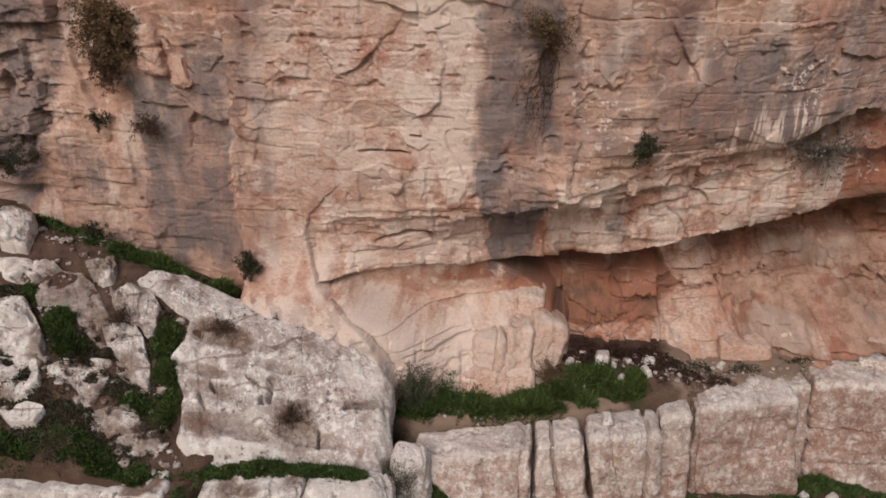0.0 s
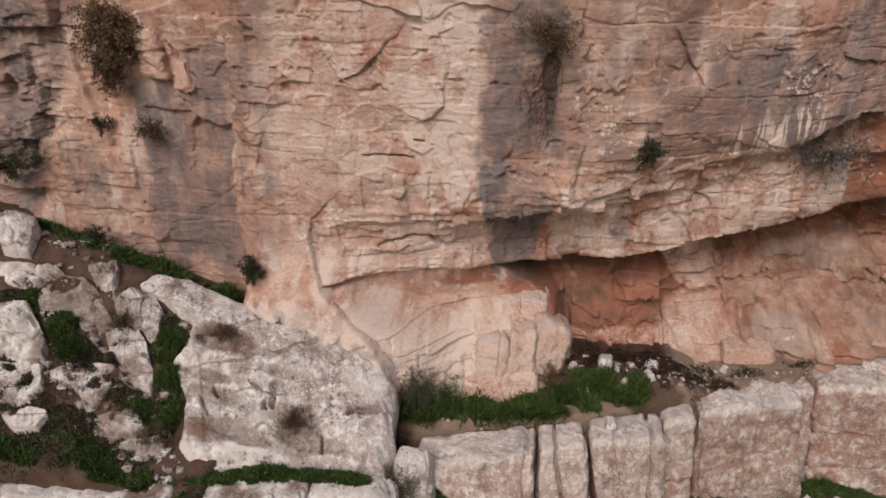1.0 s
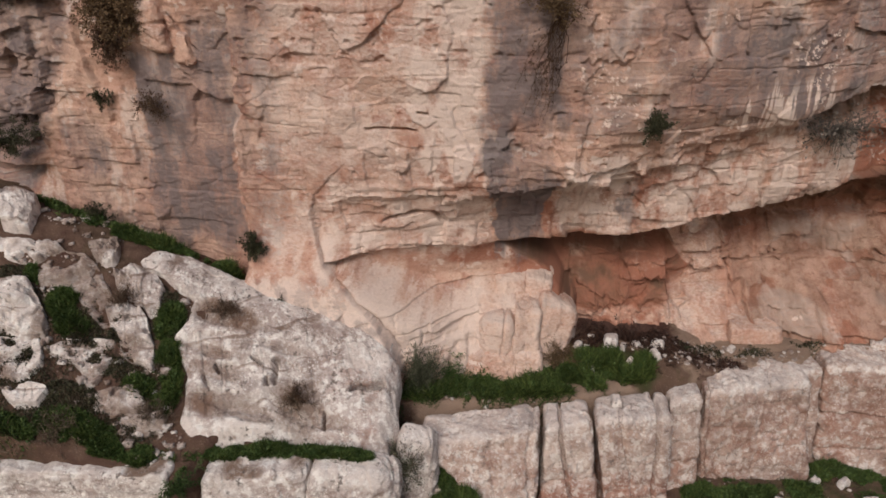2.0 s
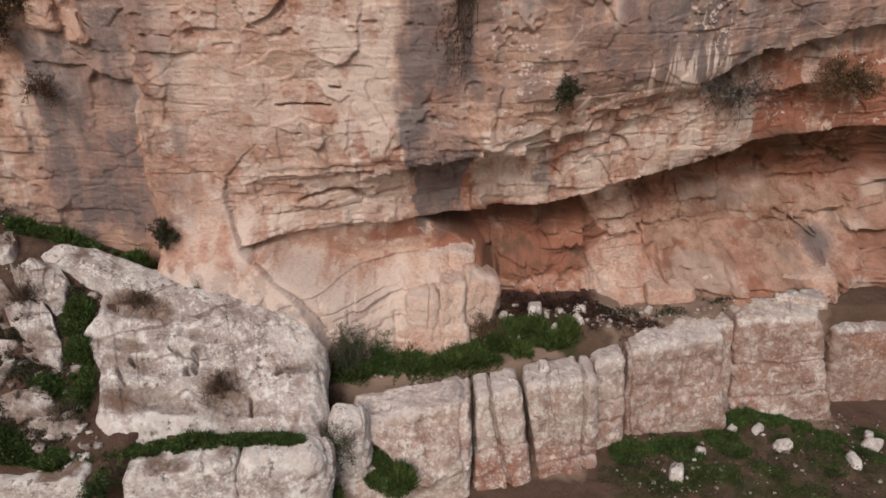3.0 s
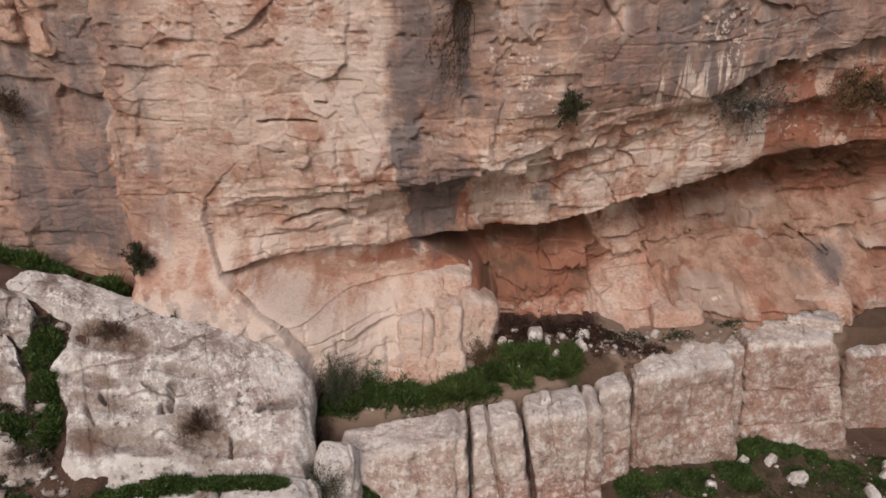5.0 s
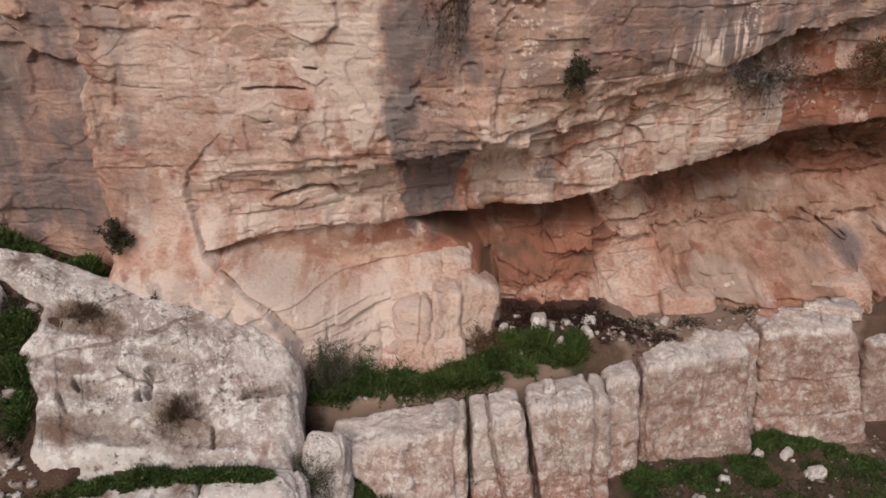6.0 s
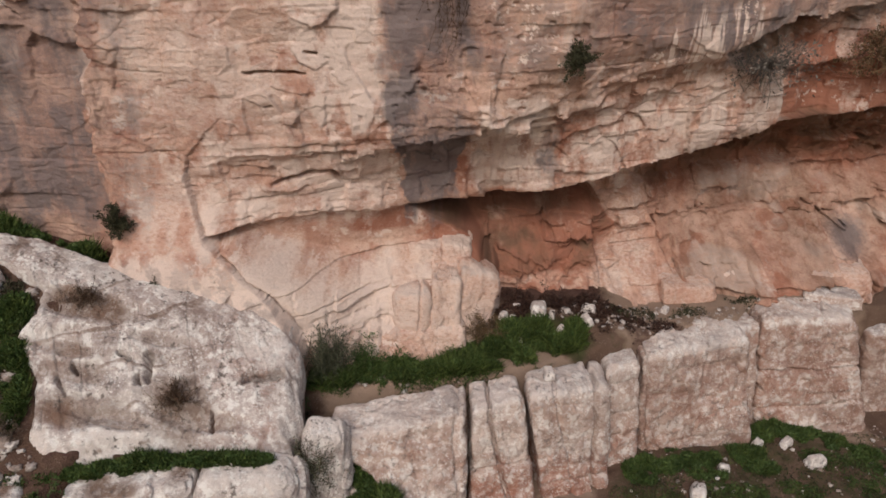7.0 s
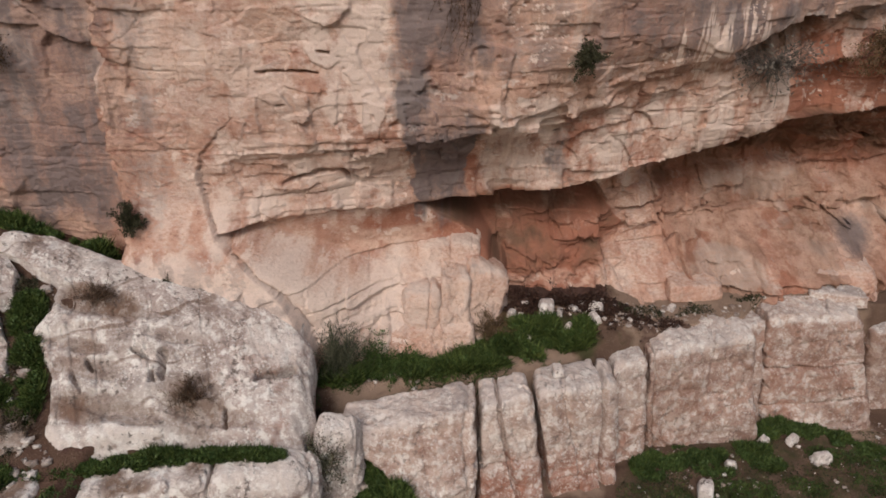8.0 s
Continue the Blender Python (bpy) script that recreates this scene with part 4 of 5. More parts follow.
def box(xl, yl, xr, yr, zb, zt, depth, lean=0.25, rise=0.05):
    """Corners of a block from its front foot. zb, zt: pairs, one for each end."""
    return ((xl, yl, zb[0]), (xr, yr, zb[1]), (xr, yr + depth + lean, zb[1]), (xl, yl + depth + lean, zb[0]),
            (xl, yl + lean, zt[0]), (xr, yr + lean, zt[1]), (xr, yr + depth + lean, zt[1] + rise), (xl, yl + depth + lean, zt[0] + rise))


LEDGE = "blocks of the ledge"


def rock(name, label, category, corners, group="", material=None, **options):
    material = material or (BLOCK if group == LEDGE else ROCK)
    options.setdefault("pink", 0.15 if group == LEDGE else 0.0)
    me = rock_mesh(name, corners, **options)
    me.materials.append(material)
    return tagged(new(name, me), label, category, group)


def slope_boulder(label, outline, seed, lift=0.06, bulge=0.10, drop=0.7, rough=0.06, pits=0.10, rings=56, spokes=150, soil=(), cuts=(), treads=0.22, dirt=0.75):
    """A boulder that grows out of the slope, from its outline in plan. soil: patches of earth; cuts: clefts in its face."""
    o = np.array(outline, float)
    o = np.concatenate([o, o[:1]])
    gone = np.r_[0, np.cumsum(np.hypot(*np.diff(o, axis=0).T))]
    u = np.linspace(0, gone[-1], spokes, endpoint=False)
    rim = np.stack([np.interp(u, gone, o[:, 0]), np.interp(u, gone, o[:, 1])], -1)
    rim = (np.roll(rim, 1, 0) + 2 * rim + np.roll(rim, -1, 0)) / 4
    mid = rim.mean(0)
    rim = rim + (rim - mid) * (0.05 * fbm(rim[:, 0] * 4, rim[:, 1] * 4, 0 * rim[:, 0], 3, seed)[:, None])
    share = np.r_[np.linspace(0.02, 0.9, rings), np.linspace(0.92, 1.0, 7)]
    xy = mid + share[:, None, None] * (rim - mid)[None]
    x, y = xy[..., 0], xy[..., 1]
    s = share[:, None] + 0 * x
    z = slope(x, y) + lift + bulge * (1 - s**2) - 0.16 * smooth(0.90, 1.0, s) ** 2
    d = weather(x, y, z, seed, rough, pits)
    phase = (z + 0.30 * fbm(x * 0.9, y * 0.9, 0 * x, 3, seed + 5)) / 0.42
    saw = phase - np.floor(phase)
    step = treads * smooth(-2.6, -4.2, x) * (smooth(0.0, 0.30, saw) * (1 - saw) - 0.3) * smooth(1.0, 0.85, s)
    d = d + step * smooth(-0.4, 0.3, vnoise(x * 1.3, y * 1.3, z, seed + 6))
    tint = np.zeros(x.shape + (4,))
    tint[..., 3] = 0.75 * smooth(0.86, 0.97, saw + 0.1 * vnoise(x * 4, y * 4, z, 9)) * smooth(-2.8, -4.0, x) * (treads > 0)
    tint[..., 3] = np.maximum(tint[..., 3], dirt * smooth(-0.15, 0.28, fbm(x * 1.6, y * 1.6, z * 1.6, 4, seed + 325)))
    for cx, cy, rx, ry, amount in soil:
        patch = spot(x + 0.15 * vnoise(x * 3, y * 3, z, 4), y, cx, cy, rx, ry)
        tint[..., 3] = np.maximum(tint[..., 3], amount * patch)
        d = d - 0.10 * amount * patch
    for width, depth, pts in cuts:
        far, _, _ = along(x + 0.07 * fbm(x * 7, y * 7, z, 4, 5, 0.65), y + 0.05 * fbm(x * 7, y * 7, z, 4, 6, 0.65), pts)
        d = d - 0.75 * depth * smooth(width * 0.9, width * 0.2, far)
    x, y, z = x, y - 0.45 * d, z + 0.85 * d
    # the skirt goes down into the ground
    for k, out in ((0.25, 1.015), (0.6, 1.02), (1.0, 0.98)):
        ring = mid + (rim - mid) * out
        x, y = np.concatenate([x, ring[None, :, 0]]), np.concatenate([y, ring[None, :, 1]])
        z = np.concatenate([z, (z[rings + 6] - drop * k)[None]])
        tint = np.concatenate([tint, tint[-1:]])
    tint[..., 0] = 0.22 * smooth(-0.1, 0.5, fbm(x * 0.9, y * 0.9, z * 0.9, 3, seed + 300))
    tint[..., 1] = 0.25 * smooth(0.1, 0.5, fbm(x * 0.7, y * 0.7, z * 0.7, 3, seed + 305))
    tint[..., 2] = 0.8 * smooth(-0.25, 0.3, fbm(x * 1.1, y * 1.1, z * 1.4, 4, seed + 310))
    nr = x.shape[0]
    i = np.arange(nr * spokes).reshape(nr, spokes)
    quads = np.stack([i[:-1], i[1:], np.roll(i[1:], -1, 1), np.roll(i[:-1], -1, 1)], -1).reshape(-1, 4)
    verts = np.stack([x, y, z], -1).reshape(-1, 3)
    # close the middle
    verts = np.concatenate([verts, [verts[:spokes].mean(0)]])
    fan = np.stack([np.full(spokes // 2, len(verts) - 1), i[0, ::2], i[0, 1::2], np.roll(i[0, ::2], -1)], -1)
    quads = np.concatenate([quads, fan])
    area = np.sum(rim[:, 0] * np.roll(rim[:, 1], -1) - np.roll(rim[:, 0], -1) * rim[:, 1])
    if area < 0:
        quads = quads[:, ::-1]
    tint = np.concatenate([tint.reshape(-1, 4), tint[:1, 0]])
    me = mesh_from("boulder", verts, quads, tint)
    me.materials.append(ROCK)
    return tagged(new("boulder", me), label, "boulder", "boulders of the slope")


rock("ledge_block", "pale wedge-shaped limestone block holding the grassy ledge", "rock", ((-0.35, -5.75, 0.9), (0.52, -5.25, 0.9), (0.52, -3.9, 0.9), (-1.3, -4.2, 0.9), (-1.75, -5.2, 2.02), (0.52, -4.62, 2.14), (0.52, -3.75, 2.10), (-1.75, -4.4, 2.02)), LEDGE, n=64, seed=1, pits=0.05, rough=0.05, grooves=((0.9, 0.05, 0.08, 0.1),))
rock("ledge_block", "low limestone footing under the wedge-shaped block", "rock", box(-2.0, -6.0, 0.5, -5.35, (-0.4, -0.4), (1.12, 1.22), 1.1, 0.25, 0.1), LEDGE, n=64, seed=16, rough=0.05, grooves=((0.36, 0.05, 0.10, 0.1),))
rock("ledge_block", "narrow limestone block split by a curved joint", "rock", ((0.60, -5.25, -0.4), (1.80, -4.95, -0.4), (1.78, -3.6, -0.4), (0.58, -3.8, -0.4), (0.56, -4.62, 2.12), (1.44, -4.36, 2.18), (1.44, -3.55, 2.10), (0.56, -3.75, 2.08)), LEDGE, n=90, seed=2, grooves=((0.52, 0.07, 0.16, -0.35),), levels=((0.56, 0.07, 0.14),), warm=0.85, brown=0.4)
rock("ledge_block", "tall limestone block with warm lower face", "rock", ((1.92, -4.95, -0.5), (3.12, -4.45, -0.5), (3.05, -3.2, -0.5), (1.80, -3.5, -0.5), (1.52, -4.32, 2.18), (3.02, -3.82, 2.03), (3.02, -3.0, 1.98), (1.52, -3.4, 2.08)), LEDGE, n=90, seed=3, grooves=((0.78, 0.06, 0.15, 0.06), (0.42, 0.05, 0.06, -0.15)), levels=((0.36, 0.06, 0.09),), warm=0.8, brown=0.5)
rock("ledge_block", "pale square-edged limestone block beside the tall one", "rock", box(3.06, -4.0, 3.78, -3.7, (-0.4, -0.3), (1.96, 1.95), 0.8, 0.72, -0.1), LEDGE, n=64, seed=4, warm=0.5, levels=((0.42, 0.05, 0.07),), brown=0.45)
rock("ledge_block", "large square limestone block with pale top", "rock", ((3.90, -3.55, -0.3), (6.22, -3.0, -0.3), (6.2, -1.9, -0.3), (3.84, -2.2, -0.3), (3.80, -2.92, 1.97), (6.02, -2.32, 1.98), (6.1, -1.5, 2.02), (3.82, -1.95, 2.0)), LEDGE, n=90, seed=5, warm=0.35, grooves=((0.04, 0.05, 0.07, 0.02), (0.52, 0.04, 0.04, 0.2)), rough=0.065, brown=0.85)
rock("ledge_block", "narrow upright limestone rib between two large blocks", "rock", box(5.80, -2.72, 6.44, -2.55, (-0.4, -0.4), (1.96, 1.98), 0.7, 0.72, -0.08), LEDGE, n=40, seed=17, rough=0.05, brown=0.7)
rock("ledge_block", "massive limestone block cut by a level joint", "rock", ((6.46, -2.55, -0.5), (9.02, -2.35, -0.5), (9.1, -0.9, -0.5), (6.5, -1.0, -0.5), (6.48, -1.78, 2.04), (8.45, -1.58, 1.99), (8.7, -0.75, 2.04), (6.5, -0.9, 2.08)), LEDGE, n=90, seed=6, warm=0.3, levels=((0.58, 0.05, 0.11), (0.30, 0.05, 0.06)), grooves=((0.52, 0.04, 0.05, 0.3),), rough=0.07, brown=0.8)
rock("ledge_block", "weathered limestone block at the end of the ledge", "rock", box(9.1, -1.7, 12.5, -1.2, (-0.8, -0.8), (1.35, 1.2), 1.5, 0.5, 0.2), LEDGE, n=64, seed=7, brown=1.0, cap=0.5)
rock("ledge_block", "thin grey slab lying behind the ledge blocks", "rock", box(7.7, -1.05, 8.95, -1.15, (1.85, 1.8), (2.16, 2.08), 0.6, 0.12, 0.02), LEDGE, n=40, seed=8, cap=0.3, round_to=7)
rock("ledge_block", "broken limestone bench at the cliff foot", "rock", box(4.62, -1.42, 5.78, -1.2, (1.7, 1.7), (2.40, 2.34), 1.1, 0.25, 0.1), LEDGE, n=40, seed=9, material=CLIFF, pale=0.45, levels=((0.5, 0.04, 0.05),))
rock("ledge_block", "long limestone bench at the cliff foot", "rock", box(5.95, -0.92, 9.4, -0.75, (1.6, 1.5), (2.40, 2.34), 1.7, 0.35, 0.15), LEDGE, n=64, seed=10, material=CLIFF, levels=((0.45, 0.04, 0.05),), pale=0.6)

slope_boulder("huge pale lichen-spotted limestone boulder bulging from the slope", ((-7.25, -3.80), (-7.1, -3.50), (-6.55, -3.35), (-6.13, -3.40), (-5.44, -3.48), (-4.66, -3.55), (-3.90, -3.4), (-3.04, -3.3), (-2.42, -3.65), (-2.18, -4.35), (-2.06, -5.06), (-2.12, -5.56), (-2.40, -5.84), (-3.33, -5.81), (-4.10, -5.88), (-4.82, -6.09), (-5.45, -6.24), (-5.68, -6.05), (-5.74, -5.60), (-5.87, -5.31), (-6.17, -5.01), (-6.01, -4.66), (-6.10, -4.28), (-6.47, -4.13), (-6.67, -4.01), (-7.05, -3.97)),
              11, 0.05, 0.12, 0.9, 0.034, 0.030, 190, 480, dirt=0.25, treads=0.10,
              soil=((-5.3, -4.45, 0.75, 0.22, 0.9), (-3.7, -5.5, 0.55, 0.35, 0.8), (-5.2, -5.3, 0.5, 0.14, 0.6), (-4.9, -5.65, 0.6, 0.12, 0.6), (-4.2, -4.75, 0.5, 0.10, 0.5), (-5.35, -5.75, 0.45, 0.18, 0.8), (-4.6, -5.75, 0.6, 0.10, 0.7), (-3.4, -5.6, 0.7, 0.12, 0.7), (-5.4, -5.05, 0.45, 0.10, 0.7)),
              cuts=((0.085, 0.55, ((-2.88, -5.04), (-2.6, -4.96), (-2.36, -4.84))), (0.06, 0.36, ((-4.36, -5.24), (-4.34, -5.32))), (0.05, 0.3, ((-5.3, -5.22), (-5.22, -5.3))), (0.04, 0.25, ((-4.68, -5.02), (-4.5, -5.06))), (0.05, 0.22, ((-3.28, -5.5), (-3.27, -5.7))), (0.05, 0.2, ((-5.45, -5.4), (-5.35, -5.55))), (0.05, 0.08, ((-3.85, -3.55), (-3.5, -3.62), (-3.0, -3.75), (-2.6, -3.95))), (0.09, 0.34, ((-4.25, -5.0), (-4.22, -5.25))), (0.03, 0.06, ((-4.3, -4.75), (-4.85, -4.85)))))
slope_boulder("angular pale boulder with a dry tuft beside it", ((-7.54, -4.25), (-7.18, -4.05), (-6.75, -4.07), (-6.52, -4.26), (-6.49, -4.61), (-6.66, -4.77), (-6.84, -4.63), (-7.14, -4.66), (-7.34, -4.58)), 21, 0.10, 0.10)
slope_boulder("split pale limestone boulder at the grassy gully", ((-7.42, -4.83), (-7.13, -4.68), (-6.83, -4.66), (-6.65, -4.80), (-6.48, -5.05), (-6.33, -5.30), (-6.28, -5.55), (-6.52, -5.51), (-6.94, -5.45), (-7.07, -5.16), (-7.25, -5.08)), 22, 0.08, 0.08)
slope_boulder("long low pinkish rock band on the slope", ((-9.8, -4.30), (-8.71, -4.00), (-8.44, -4.14), (-8.06, -4.06), (-7.79, -4.20), (-7.54, -4.43), (-7.12, -4.79), (-7.08, -5.06), (-7.30, -5.16), (-7.72, -4.96), (-8.11, -4.69), (-8.64, -4.79), (-8.87, -4.56), (-9.8, -4.6)), 23, 0.02, 0.04, soil=((-8.5, -4.3, 0.3, 0.12, 0.8),))
slope_boulder("small wedge-shaped stone on the slope", ((-8.18, -3.86), (-7.76, -3.49), (-7.58, -3.78), (-7.54, -4.07), (-7.67, -4.24), (-7.90, -4.12)), 24, 0.06, 0.10, rings=24, spokes=60)
slope_boulder("upright pale limestone boulder with a lichen crust", ((-9.4, -5.02), (-8.78, -4.82), (-8.53, -5.01), (-8.26, -5.27), (-8.18, -5.50), (-8.56, -5.65), (-9.2, -5.66)), 25, 0.14, 0.16, cuts=((0.04, 0.1, ((-8.6, -5.6), (-8.35, -5.2))),))
slope_boulder("broken brownish rock below the upright boulder", ((-9.3, -5.75), (-8.23, -5.53), (-8.09, -5.80), (-8.35, -6.13), (-9.2, -6.25)), 26, 0.02, 0.05)
slope_boulder("flat pale rock step between tufts of grass", ((-8.10, -5.64), (-7.88, -5.43), (-7.06, -5.26), (-6.99, -5.52), (-7.21, -5.90), (-7.29, -5.98), (-7.61, -5.73)), 27, 0.08, 0.06)
slope_boulder("low pale rock step above the terrace", ((-7.22, -6.04), (-6.84, -5.86), (-6.44, -5.75), (-6.27, -5.95), (-6.36, -6.11), (-7.07, -6.24)), 28, 0.10, 0.06)
slope_boulder("small broken rock at the terrace edge", ((-6.70, -6.22), (-6.31, -6.10), (-5.91, -5.96), (-5.84, -6.21), (-6.25, -6.39), (-6.57, -6.41)), 29, 0.05, 0.06, rings=24, spokes=60)
slope_boulder("square pale boulder standing on the upper path", ((-10.2, -3.48), (-10.0, -3.1), (-9.5, -3.15), (-9.32, -3.41), (-9.17, -4.0), (-9.62, -4.1)), 30, 0.16, 0.10)
slope_boulder("small flat stone among the weeds", ((-8.6, -6.33), (-8.16, -6.13), (-7.87, -6.11), (-7.95, -6.38), (-8.30, -6.48)), 31, 0.06, 0.05, rings=24, spokes=60)

TERRACE = "boulders of the lower terrace"
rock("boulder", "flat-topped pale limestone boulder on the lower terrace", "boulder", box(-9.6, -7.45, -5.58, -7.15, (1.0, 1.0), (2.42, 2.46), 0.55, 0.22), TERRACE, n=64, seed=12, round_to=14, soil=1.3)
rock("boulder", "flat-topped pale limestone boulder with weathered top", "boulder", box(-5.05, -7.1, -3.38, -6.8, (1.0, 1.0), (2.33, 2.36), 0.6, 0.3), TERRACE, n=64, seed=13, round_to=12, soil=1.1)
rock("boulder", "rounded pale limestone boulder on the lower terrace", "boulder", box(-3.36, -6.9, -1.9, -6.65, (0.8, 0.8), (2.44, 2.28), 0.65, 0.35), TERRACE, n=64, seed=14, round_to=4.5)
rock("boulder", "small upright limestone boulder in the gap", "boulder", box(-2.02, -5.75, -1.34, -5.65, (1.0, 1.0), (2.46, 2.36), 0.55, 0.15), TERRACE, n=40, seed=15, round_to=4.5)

CROWN = "rocks stuck in the upper wall"
rock("wall_rock", "pinkish boulder wedged in a crack beside the bush", "rock", ((-6.98, -3.0, 8.45), (-6.36, -2.96, 8.36), (-6.36, -2.2, 8.4), (-6.98, -2.2, 8.45), (-7.0, -2.88, 9.22), (-6.62, -2.86, 9.36), (-6.62, -2.2, 9.36), (-7.0, -2.2, 9.2)), CROWN, CLIFF, n=40, seed=51, round_to=5, rough=0.07, pale=0.25, levels=((0.55, 0.05, 0.06),))
rock("wall_rock", "small angular stone below the wedged boulder", "rock", ((-6.40, -2.86, 8.2), (-5.98, -2.84, 8.16), (-5.98, -2.3, 8.2), (-6.40, -2.3, 8.2), (-6.30, -2.8, 8.78), (-6.12, -2.78, 8.70), (-6.12, -2.3, 8.7), (-6.30, -2.3, 8.78)), CROWN, CLIFF, n=24, seed=52, round_to=7, rough=0.05, pale=0.15)

FOOT = "rocks of the cliff foot"
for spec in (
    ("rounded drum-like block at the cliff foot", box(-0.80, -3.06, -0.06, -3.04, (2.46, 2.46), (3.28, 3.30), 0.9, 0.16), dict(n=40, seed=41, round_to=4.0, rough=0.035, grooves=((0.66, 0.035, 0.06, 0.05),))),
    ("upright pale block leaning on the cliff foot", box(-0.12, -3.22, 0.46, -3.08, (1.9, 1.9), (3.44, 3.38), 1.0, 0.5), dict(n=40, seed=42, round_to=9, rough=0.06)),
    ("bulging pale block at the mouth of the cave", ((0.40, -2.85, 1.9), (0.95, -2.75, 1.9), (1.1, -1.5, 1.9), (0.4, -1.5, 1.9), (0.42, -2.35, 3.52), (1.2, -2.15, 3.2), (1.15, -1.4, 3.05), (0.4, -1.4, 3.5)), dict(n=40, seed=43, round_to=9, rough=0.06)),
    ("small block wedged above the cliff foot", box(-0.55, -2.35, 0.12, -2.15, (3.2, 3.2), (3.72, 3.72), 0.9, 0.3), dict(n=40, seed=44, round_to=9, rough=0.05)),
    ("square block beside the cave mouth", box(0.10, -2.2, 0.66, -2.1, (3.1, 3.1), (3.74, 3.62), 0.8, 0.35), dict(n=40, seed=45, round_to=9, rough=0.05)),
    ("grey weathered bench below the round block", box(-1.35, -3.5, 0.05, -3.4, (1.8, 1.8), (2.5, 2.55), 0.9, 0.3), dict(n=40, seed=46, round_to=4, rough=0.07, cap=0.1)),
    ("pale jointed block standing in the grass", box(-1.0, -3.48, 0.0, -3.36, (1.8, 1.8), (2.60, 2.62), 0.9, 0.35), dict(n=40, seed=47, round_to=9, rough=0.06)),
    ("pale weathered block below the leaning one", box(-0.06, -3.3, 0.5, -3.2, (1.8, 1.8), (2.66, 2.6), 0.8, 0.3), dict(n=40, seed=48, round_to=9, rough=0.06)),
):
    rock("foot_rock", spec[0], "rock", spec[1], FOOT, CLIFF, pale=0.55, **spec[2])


def loose_stone(label, x, y, size, seed, flat=0.7, z=None, category="stone", group="loose stones"):
    """One broken stone, lying on the ground."""
    rng = random.Random(seed)
    gz = float(ground_height(np.array([x]), np.array([y]))[0]) if z is None else z
    a = rng.uniform(0, 3.14)
    ca, sa = math.cos(a) * size / 2, math.sin(a) * size / 2
    k = rng.uniform(0.6, 0.85)
    base = [(-ca + k * sa, -sa - k * ca), (ca + k * sa, sa - k * ca), (ca - k * sa, sa + k * ca), (-ca - k * sa, -sa + k * ca)]
    low = [(x + bx, y + by, gz - 0.12 * size) for bx, by in base]
    top = [(x + bx * rng.uniform(0.5, 0.9), y + by * rng.uniform(0.5, 0.9), gz + size * flat * rng.uniform(0.7, 1.0)) for bx, by in base]
    return rock("stone", label, category, low + top, group, n=14, seed=seed, round_to=6, rough=0.025, pale=0.6, cap=0.1)


for k, (sx, sy, size) in enumerate(((1.28, -2.15, 0.22), (1.2, -2.5, 0.22), (1.45, -2.2, 0.15), (1.5, -2.75, 0.36), (1.95, -2.1, 0.38), (2.2, -2.15, 0.26), (1.85, -2.5, 0.2), (2.05, -2.65, 0.24), (2.5, -2.0, 0.18), (2.85, -2.3, 0.3), (2.95, -1.95, 0.34), (2.7, -1.75, 0.2), (1.55, -1.9, 0.14), (2.35, -2.45, 0.22))):
    loose_stone("pale broken stone lying at the cave mouth", sx, sy, size, 60 + k, 0.55)
loose_stone("small pale stone on the dusty ledge", 4.62, -1.45, 0.2, 80)
loose_stone("flat stone resting on a ledge block", 1.95, -3.75, 0.3, 81, 0.5, 2.18)
for k, (sx, sy, size) in enumerate(((6.88, -2.95, 0.32), (7.25, -3.45, 0.42), (4.62, -4.5, 0.40), (5.37, -3.75, 0.24), (8.71, -3.67, 0.36), (9.42, -3.1, 0.40), (9.55, -2.75, 0.26), (6.3, -3.0, 0.26), (5.9, -5.2, 0.25))):
    loose_stone("pale broken stone lying in the grass", sx, sy, size, 90 + k, 0.6, group="stones in the grass")


def rubble(label, patches, count, seed, small, large, heights=None):
    """Broken small stones strewn over the ground. patches: rows of x, y, radius x, radius y, weight."""
    rng = np.random.default_rng(seed)
    c = np.array(patches, float)
    pick = rng.choice(len(c), count, p=c[:, 4] / c[:, 4].sum())
    rad, ang = np.sqrt(rng.uniform(0, 1, count)), rng.uniform(0, 6.283, count)
    x, y = c[pick, 0] + rad * np.cos(ang) * c[pick, 2], c[pick, 1] + rad * np.sin(ang) * c[pick, 3]
    z = ground_height(x, y) if heights is None else heights(x, y)
    p, quads = LATTICES[3]
    q = p / (np.abs(p) ** 5).sum(1, keepdims=True) ** 0.2
    size = small + (large - small) * rng.uniform(0, 1, count) ** 3
    stretch = size[:, None] * rng.uniform(0.5, 1.0, (count, 3)) * np.array([1, 0.9, 0.6])
    turn = rng.uniform(0, 6.283, count)
    v = q[None] * (stretch[:, None] / 2) * (1 + 0.22 * rng.normal(size=(count, len(q), 1)))
    cs, sn = np.cos(turn)[:, None], np.sin(turn)[:, None]
    v = np.stack([v[..., 0] * cs - v[..., 1] * sn, v[..., 0] * sn + v[..., 1] * cs, v[..., 2]], -1)
    v = v + np.stack([x, y, z + 0.15 * size], -1)[:, None]
    f = quads[None] + (np.arange(count) * len(q))[:, None, None]
    tint = np.zeros((count, len(q), 4))
    tint[..., 2] = rng.uniform(0, 0.5, count)[:, None]
    tint[..., 3] = rng.uniform(0.1, 0.9, count)[:, None]
    me = mesh_from("rubble", v.reshape(-1, 3), f.reshape(-1, 4), tint.reshape(-1, 4))
    me.materials.append(ROCK)
    return tagged(new("rubble", me), label, "stones", kind="stuff")


